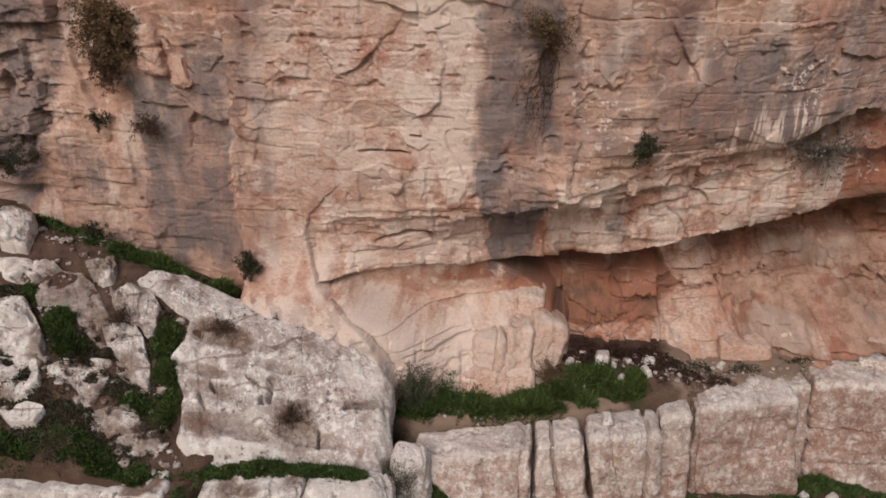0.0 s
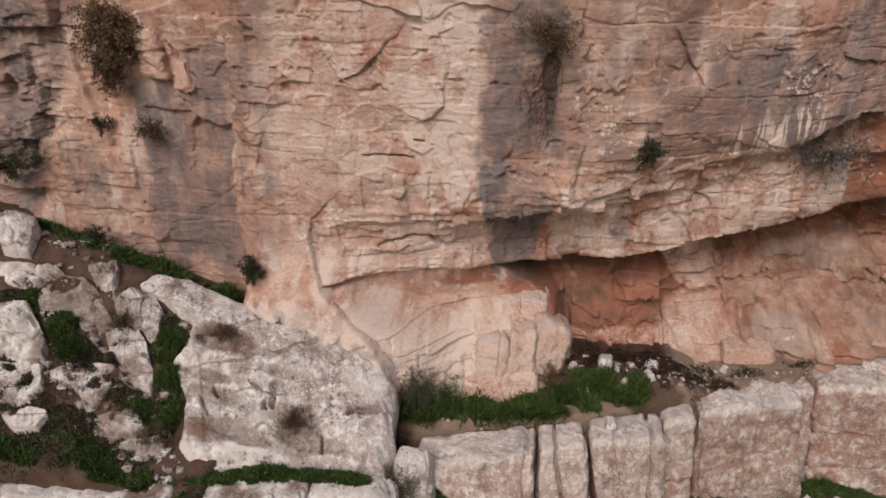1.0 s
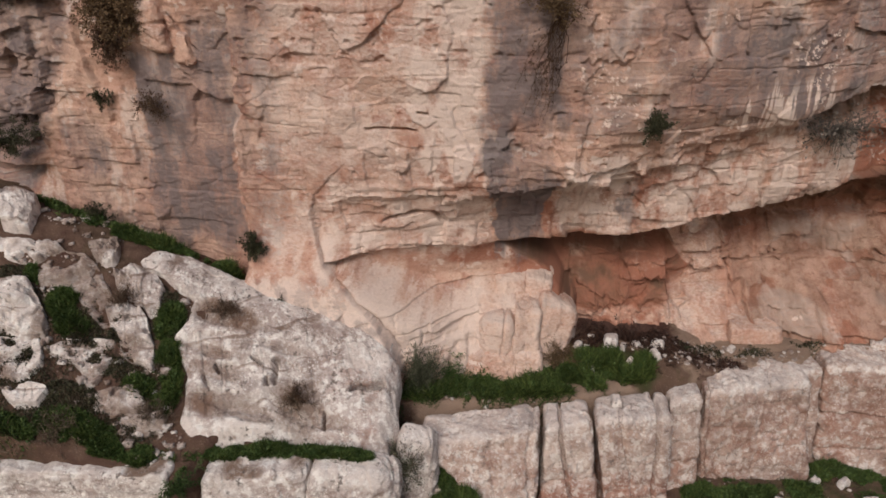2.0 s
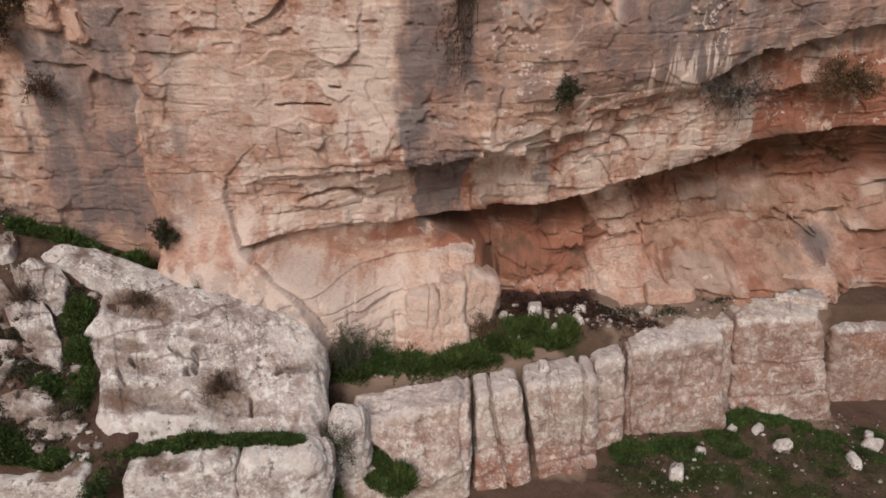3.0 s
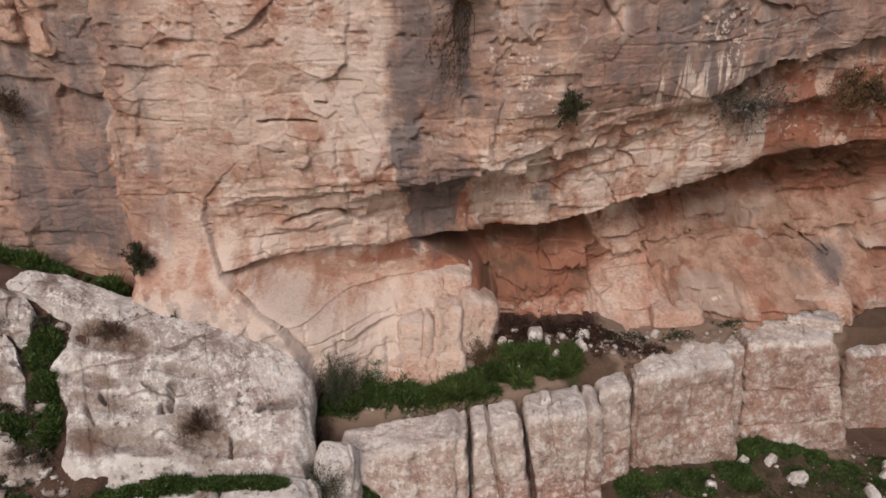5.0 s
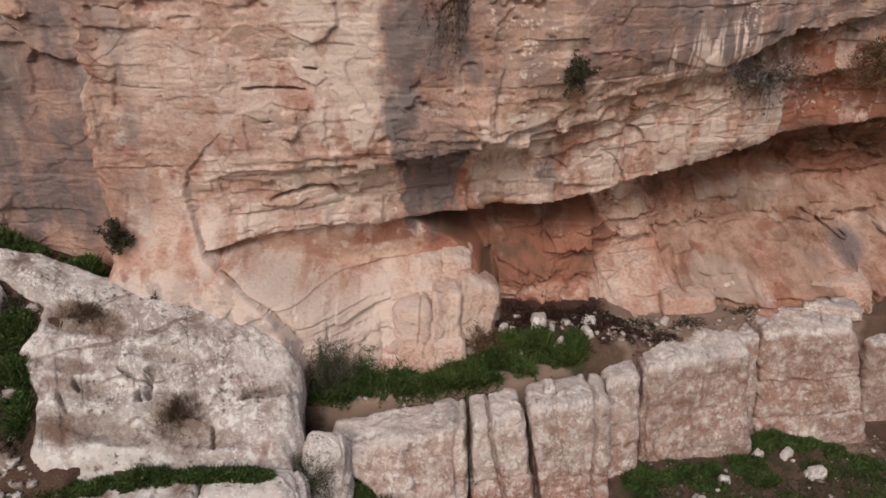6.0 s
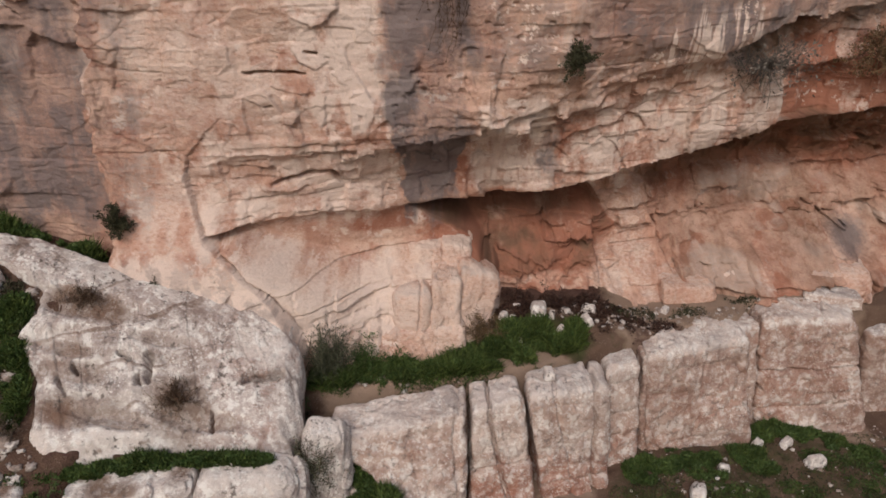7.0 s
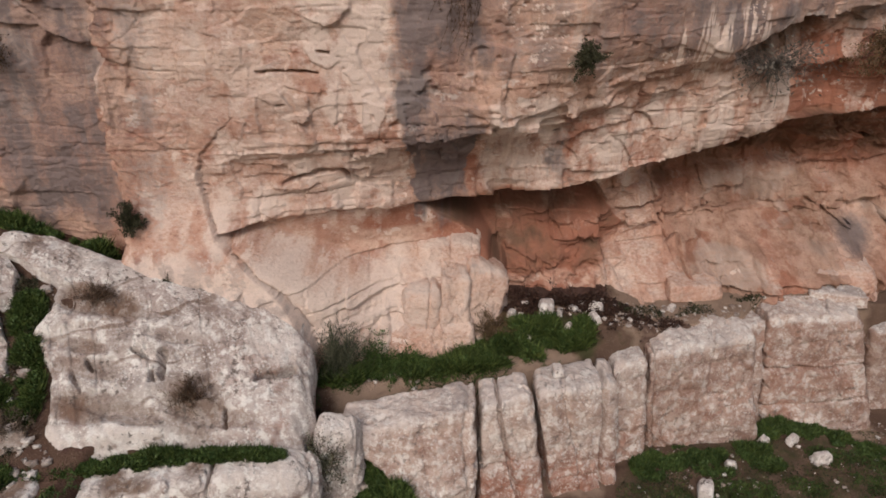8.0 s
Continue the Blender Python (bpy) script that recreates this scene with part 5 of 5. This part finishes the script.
rubble("broken pale stones and chips between the boulders", [(-7.6, -5.3, 1.6, 0.6, 1), (-7.4, -6.2, 1.6, 0.35, 1), (-8.2, -4.4, 1.2, 0.5, 0.7), (-6.2, -5.2, 0.4, 0.9, 0.6), (-8.6, -3.4, 1.0, 0.3, 0.4), (-6.0, -6.4, 0.5, 0.3, 0.5)], 420, 601, 0.03, 0.22)
rubble("small pale chips on the stony soil", [(7.0, -3.9, 3.2, 1.2, 1), (4.6, -4.4, 1.2, 0.7, 0.5), (9.4, -2.8, 1.2, 0.8, 0.6)], 380, 602, 0.02, 0.11)
rubble("chips and pebbles on the dusty ledge", [(3.4, -2.0, 1.2, 0.4, 1), (5.2, -1.6, 1.6, 0.3, 1), (7.5, -1.2, 1.5, 0.2, 0.7), (0.3, -3.75, 2.0, 0.25, 1.2)], 650, 603, 0.02, 0.12)


# ---------------------------------------------------------------- plants
def leaf_quads(base, tip, width, normal):
    """Leaves or blades as folded quads: base, two sides, tip."""
    axis_v = tip - base
    side = np.cross(axis_v, normal)
    side = side / (np.linalg.norm(side, axis=1, keepdims=True) + 1e-9) * width[:, None]
    mid = base + axis_v * 0.45
    verts = np.stack([base, mid + side, tip, mid - side], 1).reshape(-1, 3)
    return verts, np.arange(len(verts)).reshape(-1, 4)


def unit(rng, n):
    v = rng.normal(size=(n, 3))
    return v / np.linalg.norm(v, axis=1, keepdims=True)


def tubes(paths, radius):
    """Tapered three-sided twigs along paths."""
    verts, quads, n = [], [], 0
    for path in paths:
        path = np.asarray(path)
        m = len(path)
        r = radius * np.linspace(1, 0.3, m)
        for k in range(3):
            a = 2.094 * k
            verts.append(path + np.stack([r * math.cos(a), r * math.sin(a), 0.3 * r], -1))
        for k in range(3):
            a, b = n + k * m, n + ((k + 1) % 3) * m
            i = np.arange(m - 1)
            quads.append(np.stack([a + i, a + i + 1, b + i + 1, b + i], -1))
        n += 3 * m
    return np.concatenate(verts), np.concatenate(quads)


def part(name, me, material, parent, label=""):
    me.materials.append(material)
    ob = new(name, me)
    ob.parent = parent
    ob.matrix_parent_inverse = parent.matrix_world.inverted()
    return tagged(ob, label)


def shrub(name, label, place, size, seed, leaves=900, leaf=0.05, material=OLIVE, stems=14, stem_material=DRY, lean=(0, -0.5, 0.6), droop=0.0, category="shrub", group="", spread=1.0):
    """A bush: twigs out of one root, leaves clustered along them. size: half width, half depth, half height."""
    rng = np.random.default_rng(seed)
    root = np.array(place, float)
    size = np.array(size, float)
    thing = new(name)
    thing.location = root
    bpy.context.view_layer.update()
    tagged(thing, label, category, group)
    paths, leafy = [], []
    for _ in range(stems):
        d = unit(rng, 1)[0] * spread + np.array(lean)
        d = d / np.linalg.norm(d)
        reach = rng.uniform(0.6, 1.15)
        t = np.linspace(0, 1, 7)[:, None]
        p = root + t * d * size * reach * 1.6 + np.array([0, 0, -droop]) * t**2 * size[2] * 2
        p = p + np.cumsum(rng.normal(scale=0.035, size=(7, 3)), 0) * size.mean() * 2
        p[0] = root
        paths.append(p)
        for _ in range(2):
            k = rng.integers(2, 6)
            q = p[k] + np.linspace(0, 1, 4)[:, None] * (unit(rng, 1)[0] * size * 0.6 + np.array([0, 0, -droop * 0.4 * size[2]]))
            paths.append(q)
        leafy.append(p[2:])
    v, q = tubes(paths, 0.006 + 0.008 * size.mean())
    part("branchwork", mesh_from("branchwork", v, q), stem_material, thing, "thin woody twigs")
    if leaves:
        anchors = np.concatenate([np.concatenate(leafy)] + [p[1:] for p in paths])
        base = anchors[rng.integers(0, len(anchors), leaves)] + rng.normal(scale=0.10, size=(leaves, 3)) * size
        out = unit(rng, leaves) + 0.6 * (base - root) / size.mean() + np.array([0, 0, 0.3 - droop])
        out = out / np.linalg.norm(out, axis=1, keepdims=True)
        ln = leaf * rng.uniform(0.6, 1.4, leaves)
        v, q = leaf_quads(base, base + out * ln[:, None], ln * 0.28, unit(rng, leaves))
        me = mesh_from("foliage", v, q)
        part("foliage", me, material, thing)
    return thing


def weeds(name, label, centres, seed, blades=5000, leaves=5000, tall=0.22, spread=0.12, material=GRASS, herb=HERB, leaf=0.036, heights=None, edge=None):
    """Grass and low herbs over the ground. centres: rows of x, y, radius x, radius y, weight; edge: a line in plan before which nothing grows."""
    rng = np.random.default_rng(seed)
    c = np.array(centres, float)
    made = []
    for kind, count in (("grass", blades), ("herbs", leaves)):
        if not count:
            continue
        pick = rng.choice(len(c), count, p=c[:, 4] / c[:, 4].sum())
        r = np.sqrt(rng.uniform(0, 1, count))
        a = rng.uniform(0, 6.283, count)
        x, y = c[pick, 0] + r * np.cos(a) * c[pick, 2], c[pick, 1] + r * np.sin(a) * c[pick, 3]
        clump = fbm(x * 3.1, y * 3.1, 0 * x, 3, seed + 3)
        keep = clump > -0.28 + 0.4 * (r - 0.6)
        if edge:
            keep = keep & (y > curve(x, edge) + 0.13 * fbm(x * 2.5, y * 0, 0 * x, 4, seed + 4) + 0.06 * rng.normal(size=count))
        x, y, r, clump = x[keep], y[keep], r[keep], clump[keep]
        n = len(x)
        z = ground_height(x, y) if heights is None else heights(x, y)
        mound = tall * (1.0 - 0.5 * r**2) * (0.75 + 0.9 * np.clip(clump, -0.5, 0.7))
        base = np.stack([x, y, z], -1)
        if kind == "grass":
            d = unit(rng, n) * 0.75 + np.array([0, -0.15, 1.0])
            d = d / np.linalg.norm(d, axis=1, keepdims=True)
            ln = mound * rng.uniform(0.7, 1.5, n)
            v, q = leaf_quads(base, base + d * ln[:, None], 0.006 + 0.02 * ln, unit(rng, n))
            mat = material
        else:
            base[:, 2] += mound * rng.uniform(0.15, 1.0, n)
            d = unit(rng, n) + np.array([0, -0.3, 0.35])
            d = d / np.linalg.norm(d, axis=1, keepdims=True)
            ln = leaf * rng.uniform(0.6, 1.5, n)
            v, q = leaf_quads(base, base + d * ln[:, None], ln * 0.36, unit(rng, n))
            mat = herb
        me = mesh_from(kind, v, q)
        me.materials.append(mat)
        made.append(tagged(new(name if kind == "grass" else "herbs", me), label, "grass" if kind == "grass" else "weeds", kind="stuff"))
    return made


def bed(x, y):
    return slope(x, y) - 0.02


# the grown-over strip on the ledge
LEDGE_GRASS = ((-2.2, -5.4), (-1.85, -5.2), (-1.68, -4.2), (-0.72, -3.92), (0.78, -3.58), (2.37, -3.02), (3.04, -2.65), (4.0, -2.4))
weeds("grass", "lush dark green grass and weeds on the ledge", [(-1.75, -3.3, 0.5, 0.7, 1), (-1.95, -4.2, 0.25, 0.8, 0.8), (-1.1, -3.3, 0.6, 0.4, 1.1), (-0.4, -3.3, 0.6, 0.38, 1), (0.3, -3.2, 0.6, 0.38, 1), (0.9, -2.9, 0.6, 0.42, 1.2), (1.5, -2.65, 0.6, 0.38, 1.3), (2.1, -2.6, 0.6, 0.36, 1.2), (2.6, -2.6, 0.35, 0.3, 0.6), (-1.6, -3.85, 0.35, 0.35, 0.7), (-1.15, -3.6, 0.55, 0.26, 0.9), (-0.5, -3.5, 0.6, 0.24, 0.9), (0.2, -3.4, 0.6, 0.22, 0.9), (0.8, -3.2, 0.5, 0.24, 0.8), (1.4, -3.0, 0.5, 0.24, 0.8), (2.0, -2.85, 0.5, 0.2, 0.7), (-1.9, -4.7, 0.2, 0.4, 0.6), (2.5, -2.7, 0.4, 0.25, 0.8), (-1.2, -3.85, 0.5, 0.2, 0.7), (-0.5, -3.72, 0.5, 0.2, 0.7), (0.2, -3.6, 0.5, 0.2, 0.7), (0.9, -3.4, 0.5, 0.2, 0.7), (1.6, -3.15, 0.5, 0.2, 0.6)], 301, 46000, 54000, 0.27, edge=LEDGE_GRASS)
weeds("grass", "green weeds along the foot of the wall", [(-9.2, -3.1, 0.7, 0.3, 1), (-8.4, -3.1, 0.6, 0.25, 1), (-7.7, -3.2, 0.5, 0.22, 1), (-7.0, -3.15, 0.6, 0.22, 1), (-6.3, -3.15, 0.5, 0.2, 1), (-5.8, -3.2, 0.35, 0.2, 0.8)], 302, 14000, 14000, 0.22)
weeds("grass", "green weeds filling a gully between boulders", [(-6.25, -4.75, 0.25, 0.35, 1), (-6.1, -5.3, 0.22, 0.4, 1), (-6.0, -5.7, 0.22, 0.35, 1), (-6.45, -5.75, 0.3, 0.15, 0.5), (-8.1, -4.95, 0.3, 0.25, 1), (-7.85, -5.2, 0.3, 0.2, 0.8), (-8.75, -4.65, 0.2, 0.15, 0.5)], 303, 15000, 18000, 0.23)
weeds("grass", "green weeds on the lower terrace", [(-8.3, -6.75, 0.7, 0.2, 1), (-7.4, -6.5, 0.6, 0.25, 1), (-6.9, -6.55, 0.6, 0.22, 1.2), (-6.2, -6.6, 0.5, 0.15, 0.8), (-5.3, -6.9, 0.2, 0.25, 0.5)], 304, 14000, 16000, 0.20)
weeds("grass", "green weeds in the gap beside the blocks", [(-1.2, -5.5, 0.25, 0.4, 1), (-0.85, -5.75, 0.35, 0.3, 1), (-1.9, -6.1, 0.3, 0.25, 0.7)], 305, 5000, 5000, 0.22, heights=lambda x, y: 1.25 + 0.3 * (y + 5.5))
weeds("grass", "dark green weeds along the foot of the blocks", [(3.75, -3.95, 0.35, 0.35, 1.0), (4.1, -3.75, 0.45, 0.32, 1.2), (4.7, -3.6, 0.5, 0.25, 1.2), (5.3, -3.45, 0.5, 0.22, 1.1), (5.9, -3.3, 0.45, 0.22, 0.9), (6.4, -2.75, 0.3, 0.25, 0.9), (6.9, -2.55, 0.45, 0.25, 1.2), (7.5, -2.6, 0.5, 0.25, 1.1), (8.1, -2.75, 0.5, 0.22, 0.9), (8.6, -2.95, 0.4, 0.2, 0.5), (5.0, -3.95, 0.45, 0.18, 0.5), (6.1, -3.65, 0.4, 0.2, 0.5)], 306, 15000, 19000, 0.17, spread=0.1)
weeds("grass", "thin patches of olive weeds on the stony soil", [(7.6, -3.3, 0.6, 0.3, 0.7), (8.3, -3.3, 0.4, 0.5, 0.8), (8.0, -3.9, 0.5, 0.3, 0.7), (5.4, -4.4, 0.7, 0.3, 0.8), (6.5, -4.2, 0.6, 0.25, 0.6), (9.3, -3.3, 0.4, 0.35, 0.8), (4.4, -4.7, 0.7, 0.25, 0.6), (9.6, -2.7, 0.4, 0.25, 0.6), (7.2, -4.7, 0.8, 0.3, 0.5)], 312, 7000, 7500, 0.09, leaf=0.03)
weeds("grass", "thin dry herbs on the dusty ledge", [(4.3, -1.6, 0.6, 0.2, 1), (5.0, -1.45, 0.5, 0.18, 1), (6.4, -1.1, 0.5, 0.15, 0.8), (3.6, -1.9, 0.4, 0.2, 0.6)], 307, 900, 1200, 0.10, material=OLIVE, herb=OLIVE)

weeds("grass", "sparse small herbs on the stony soil", [(6.5, -4.2, 3.2, 1.3, 1), (4.5, -4.6, 1.5, 0.6, 0.5), (9.0, -3.2, 1.2, 0.9, 0.4)], 308, 9000, 9000, 0.07, leaf=0.03, herb=OLIVE)
weeds("grass", "dry litter and herbs between the boulders", [(-8.0, -5.3, 1.2, 0.6, 1), (-7.2, -6.3, 1.2, 0.3, 1), (-8.4, -6.2, 0.8, 0.4, 1), (-6.3, -5.5, 0.5, 0.9, 1), (-7.0, -5.65, 0.5, 0.2, 0.8), (-8.6, -6.8, 0.7, 0.2, 0.7), (-7.6, -5.2, 0.5, 0.3, 1), (-7.0, -5.0, 0.3, 0.25, 0.6), (-8.7, -5.75, 0.5, 0.15, 0.7), (-7.45, -6.1, 0.5, 0.2, 0.9), (-6.5, -4.4, 0.25, 0.25, 0.5), (-9.0, -4.8, 0.4, 0.2, 0.6)], 309, 15000, 24000, 0.13, leaf=0.034, material=DRY, herb=OLIVE)
weeds("grass", "green weeds along the boulder's foot", [(-5.9, -6.45, 0.4, 0.16, 0.8), (-5.3, -6.33, 0.45, 0.16, 1), (-4.7, -6.22, 0.5, 0.16, 1.1), (-4.0, -6.08, 0.5, 0.16, 1.1), (-3.3, -6.02, 0.5, 0.14, 1), (-2.7, -6.02, 0.4, 0.12, 0.7)], 310, 13000, 15000, 0.19, heights=lambda x, y: 2.36 + 0 * x)

# bushes and tufts
shrub("shrub", "large rusty brown bush hanging from a crack", (-7.42, -2.7, 9.3), (0.42, 0.36, 0.42), 401, 17000, 0.042, BROWNBUSH, 80, lean=(0, -0.45, -0.15), droop=0.2)
shrub("shrub", "rusty dead tail of a hanging bush", (-7.5, -2.85, 8.75), (0.24, 0.2, 0.26), 402, 4500, 0.034, RUST, 30, lean=(0, -0.4, -0.7), droop=0.4)
shrub("shrub", "small dark tuft in a hole of the cliff", (-8.0, -2.75, 7.45), (0.14, 0.12, 0.17), 403, 900, 0.035, OLIVE, 10)
shrub("shrub", "dry reddish tuft on the grey-streaked wall", (-6.95, -2.85, 7.45), (0.24, 0.16, 0.22), 404, 1500, 0.03, RUST, 40, lean=(0, -0.5, 0.1))
shrub("shrub", "dark green bush at the broken rocks", (-10.0, -2.9, 6.6), (0.35, 0.3, 0.35), 405, 6000, 0.034, OLIVE, 16)
shrub("shrub", "grey bush on the rocks above", (-9.9, -2.6, 9.3), (0.5, 0.3, 0.4), 406, 900, 0.05, GREYTWIG, 24)
shrub("shrub", "round dark green shrub at the pillar foot", (-5.12, -3.35, 4.85), (0.17, 0.16, 0.2), 407, 4200, 0.032, OLIVE, 26)
shrub("shrub", "brown bush on a ledge of the upper wall", (0.3, -2.85, 9.38), (0.36, 0.25, 0.24), 408, 4200, 0.034, BROWNBUSH, 36, lean=(0, -0.6, 0.2))
shrub("shrub", "dense green shrub growing on the wall", (2.2, -2.7, 7.3), (0.17, 0.15, 0.19), 409, 4200, 0.032, OLIVE, 26)
shrub("shrub", "grey twiggy bush in the rock niche", (5.9, -0.95, 6.9), (0.75, 0.35, 0.33), 410, 500, 0.07, GREYTWIG, 110, GREYTWIG, lean=(0, -0.5, 0.1))
shrub("shrub", "dark bush under the overhanging bed", (8.6, 0.1, 6.9), (0.55, 0.35, 0.35), 411, 5500, 0.045, BROWNBUSH, 30, lean=(0, -0.5, 0.1))
shrub("shrub", "olive-grey bush at the boulder's end", (-1.80, -3.75, 2.3), (0.30, 0.26, 0.55), 412, 9000, 0.026, SAGE, 70, SAGE, lean=(0.1, -0.2, 0.9))
shrub("shrub", "leafy green bush in the grassy strip", (-1.3, -3.45, 2.2), (0.35, 0.25, 0.25), 413, 3500, 0.035, HERB, 20)
shrub("shrub", "brown dry tuft on the big boulder", (-3.8, -5.4, 2.95), (0.24, 0.2, 0.22), 414, 2200, 0.022, RUST, 60, lean=(0, -0.3, 0.8))
shrub("shrub", "brown dry tuft on the boulder's shoulder", (-5.4, -4.3, 4.0), (0.26, 0.2, 0.2), 415, 2200, 0.022, RUST, 60, lean=(0, -0.3, 0.8))
shrub("shrub", "dry tuft between the angular boulders", (-7.15, -4.6, 4.3), (0.24, 0.2, 0.2), 416, 2000, 0.022, RUST, 60, lean=(0, -0.3, 0.8))
shrub("shrub", "small green tuft in a boulder crack", (-4.5, -3.75, 4.0), (0.10, 0.1, 0.1), 417, 200, 0.03, OLIVE, 8)
shrub("shrub", "small green cushion in a boulder crack", (-3.75, -3.6, 3.75), (0.12, 0.1, 0.07), 418, 260, 0.03, OLIVE, 8)
shrub("shrub", "small green cushion on the boulder rim", (-2.75, -3.8, 3.45), (0.14, 0.1, 0.08), 419, 320, 0.03, OLIVE, 8)
shrub("shrub", "dry twiggy bush on the lower terrace", (-7.5, -6.55, 2.8), (0.4, 0.3, 0.3), 420, 3000, 0.025, DRY, 46, lean=(0, -0.2, 0.8))
shrub("shrub", "dry straw-coloured bush in the gully", (-6.1, -6.1, 2.8), (0.25, 0.2, 0.3), 421, 2500, 0.025, DRY, 30, lean=(0, -0.2, 0.9))
shrub("shrub", "twiggy olive bush in the gap between boulders", (-1.95, -5.6, 1.7), (0.3, 0.3, 0.45), 422, 6000, 0.026, SAGE, 50, lean=(0, -0.2, 0.8))
shrub("shrub", "dark green tuft at the wall foot", (-8.35, -3.0, 5.15), (0.22, 0.15, 0.25), 423, 2000, 0.032, OLIVE, 14)
shrub("shrub", "brown bush beside the cave block", (0.85, -2.75, 2.3), (0.25, 0.2, 0.3), 424, 3500, 0.026, BROWNBUSH, 22, lean=(0, -0.2, 0.8))
LITTER = leaf_material("dark_litter", rgb(0.028, 0.014, 0.011), rgb(0.085, 0.042, 0.030))
shrub("brushwood", "dead dark branches lying at the cave mouth", (2.5, -1.8, 2.36), (0.55, 0.3, 0.2), 425, 1600, 0.05, LITTER, 40, LITTER, lean=(0.2, -0.2, 0.5), category="dead branches", group="brushwood of the cave")
shrub("brushwood", "heap of dark dead twigs before the cave", (1.65, -1.75, 2.36), (0.45, 0.3, 0.16), 427, 1600, 0.05, LITTER, 30, LITTER, lean=(0.1, -0.3, 0.4), category="dead branches", group="brushwood of the cave")
shrub("brushwood", "low dark brushwood beside the pale stones", (2.95, -2.2, 2.2), (0.35, 0.25, 0.12), 428, 700, 0.05, LITTER, 20, LITTER, lean=(0.3, -0.2, 0.3), category="dead branches", group="brushwood of the cave")
weeds("litter", "dark brown leaf litter in front of the cave", [(2.2, -1.75, 1.1, 0.3, 1), (3.1, -1.9, 0.7, 0.35, 0.6), (4.2, -2.15, 0.8, 0.35, 0.6), (1.5, -2.0, 0.4, 0.3, 0.4)], 311, 0, 7000, 0.06, herb=LITTER, leaf=0.05)
shrub("shrub", "leafy green plant on the lower terrace", (-5.3, -6.95, 2.3), (0.22, 0.2, 0.25), 426, 2200, 0.035, HERB, 14)


def hanging_twigs(label, x, z_top, z_end, seed, width=0.26, count=26):
    """Dead runners hanging down the wall."""
    rng = np.random.default_rng(seed)
    thing = new("hanging_twigs")
    y0 = float(cliff_depth(np.array([x]), np.array([z_top]))[0]) - 0.12
    thing.location = (x, y0, z_top)
    bpy.context.view_layer.update()
    tagged(thing, label, "plant")
    paths = []
    for _ in range(count):
        n = 12
        t = np.linspace(0, 1, n)
        end = z_end + rng.uniform(0, 1) ** 2 * (z_top - z_end) * 0.8
        px = x + rng.normal(scale=width * 0.4) * (0.3 + t) + 0.05 * np.cumsum(rng.normal(size=n)) - 0.25 * t
        py = y0 - 0.03 - 0.10 * np.sin(t * 3) * rng.uniform(0.2, 1)
        paths.append(np.stack([px, py + 0 * t, z_top + (end - z_top) * t], -1))
    v, q = tubes(paths, 0.009)
    tagged(part("tangle", mesh_from("tangle", v, q), RUST, thing), kind="stuff")
    tips = np.concatenate([p[6:] for p in paths])
    base = tips[rng.integers(0, len(tips), 700)]
    ln = 0.032 * rng.uniform(0.6, 1.4, 700)
    v, q = leaf_quads(base, base + unit(rng, 700) * ln[:, None], ln * 0.25, unit(rng, 700))
    part("dead_leaves", mesh_from("dead_leaves", v, q), RUST, thing)


hanging_twigs("long dead brown runners hanging down the grey wall", 0.45, 9.2, 7.3, 501)
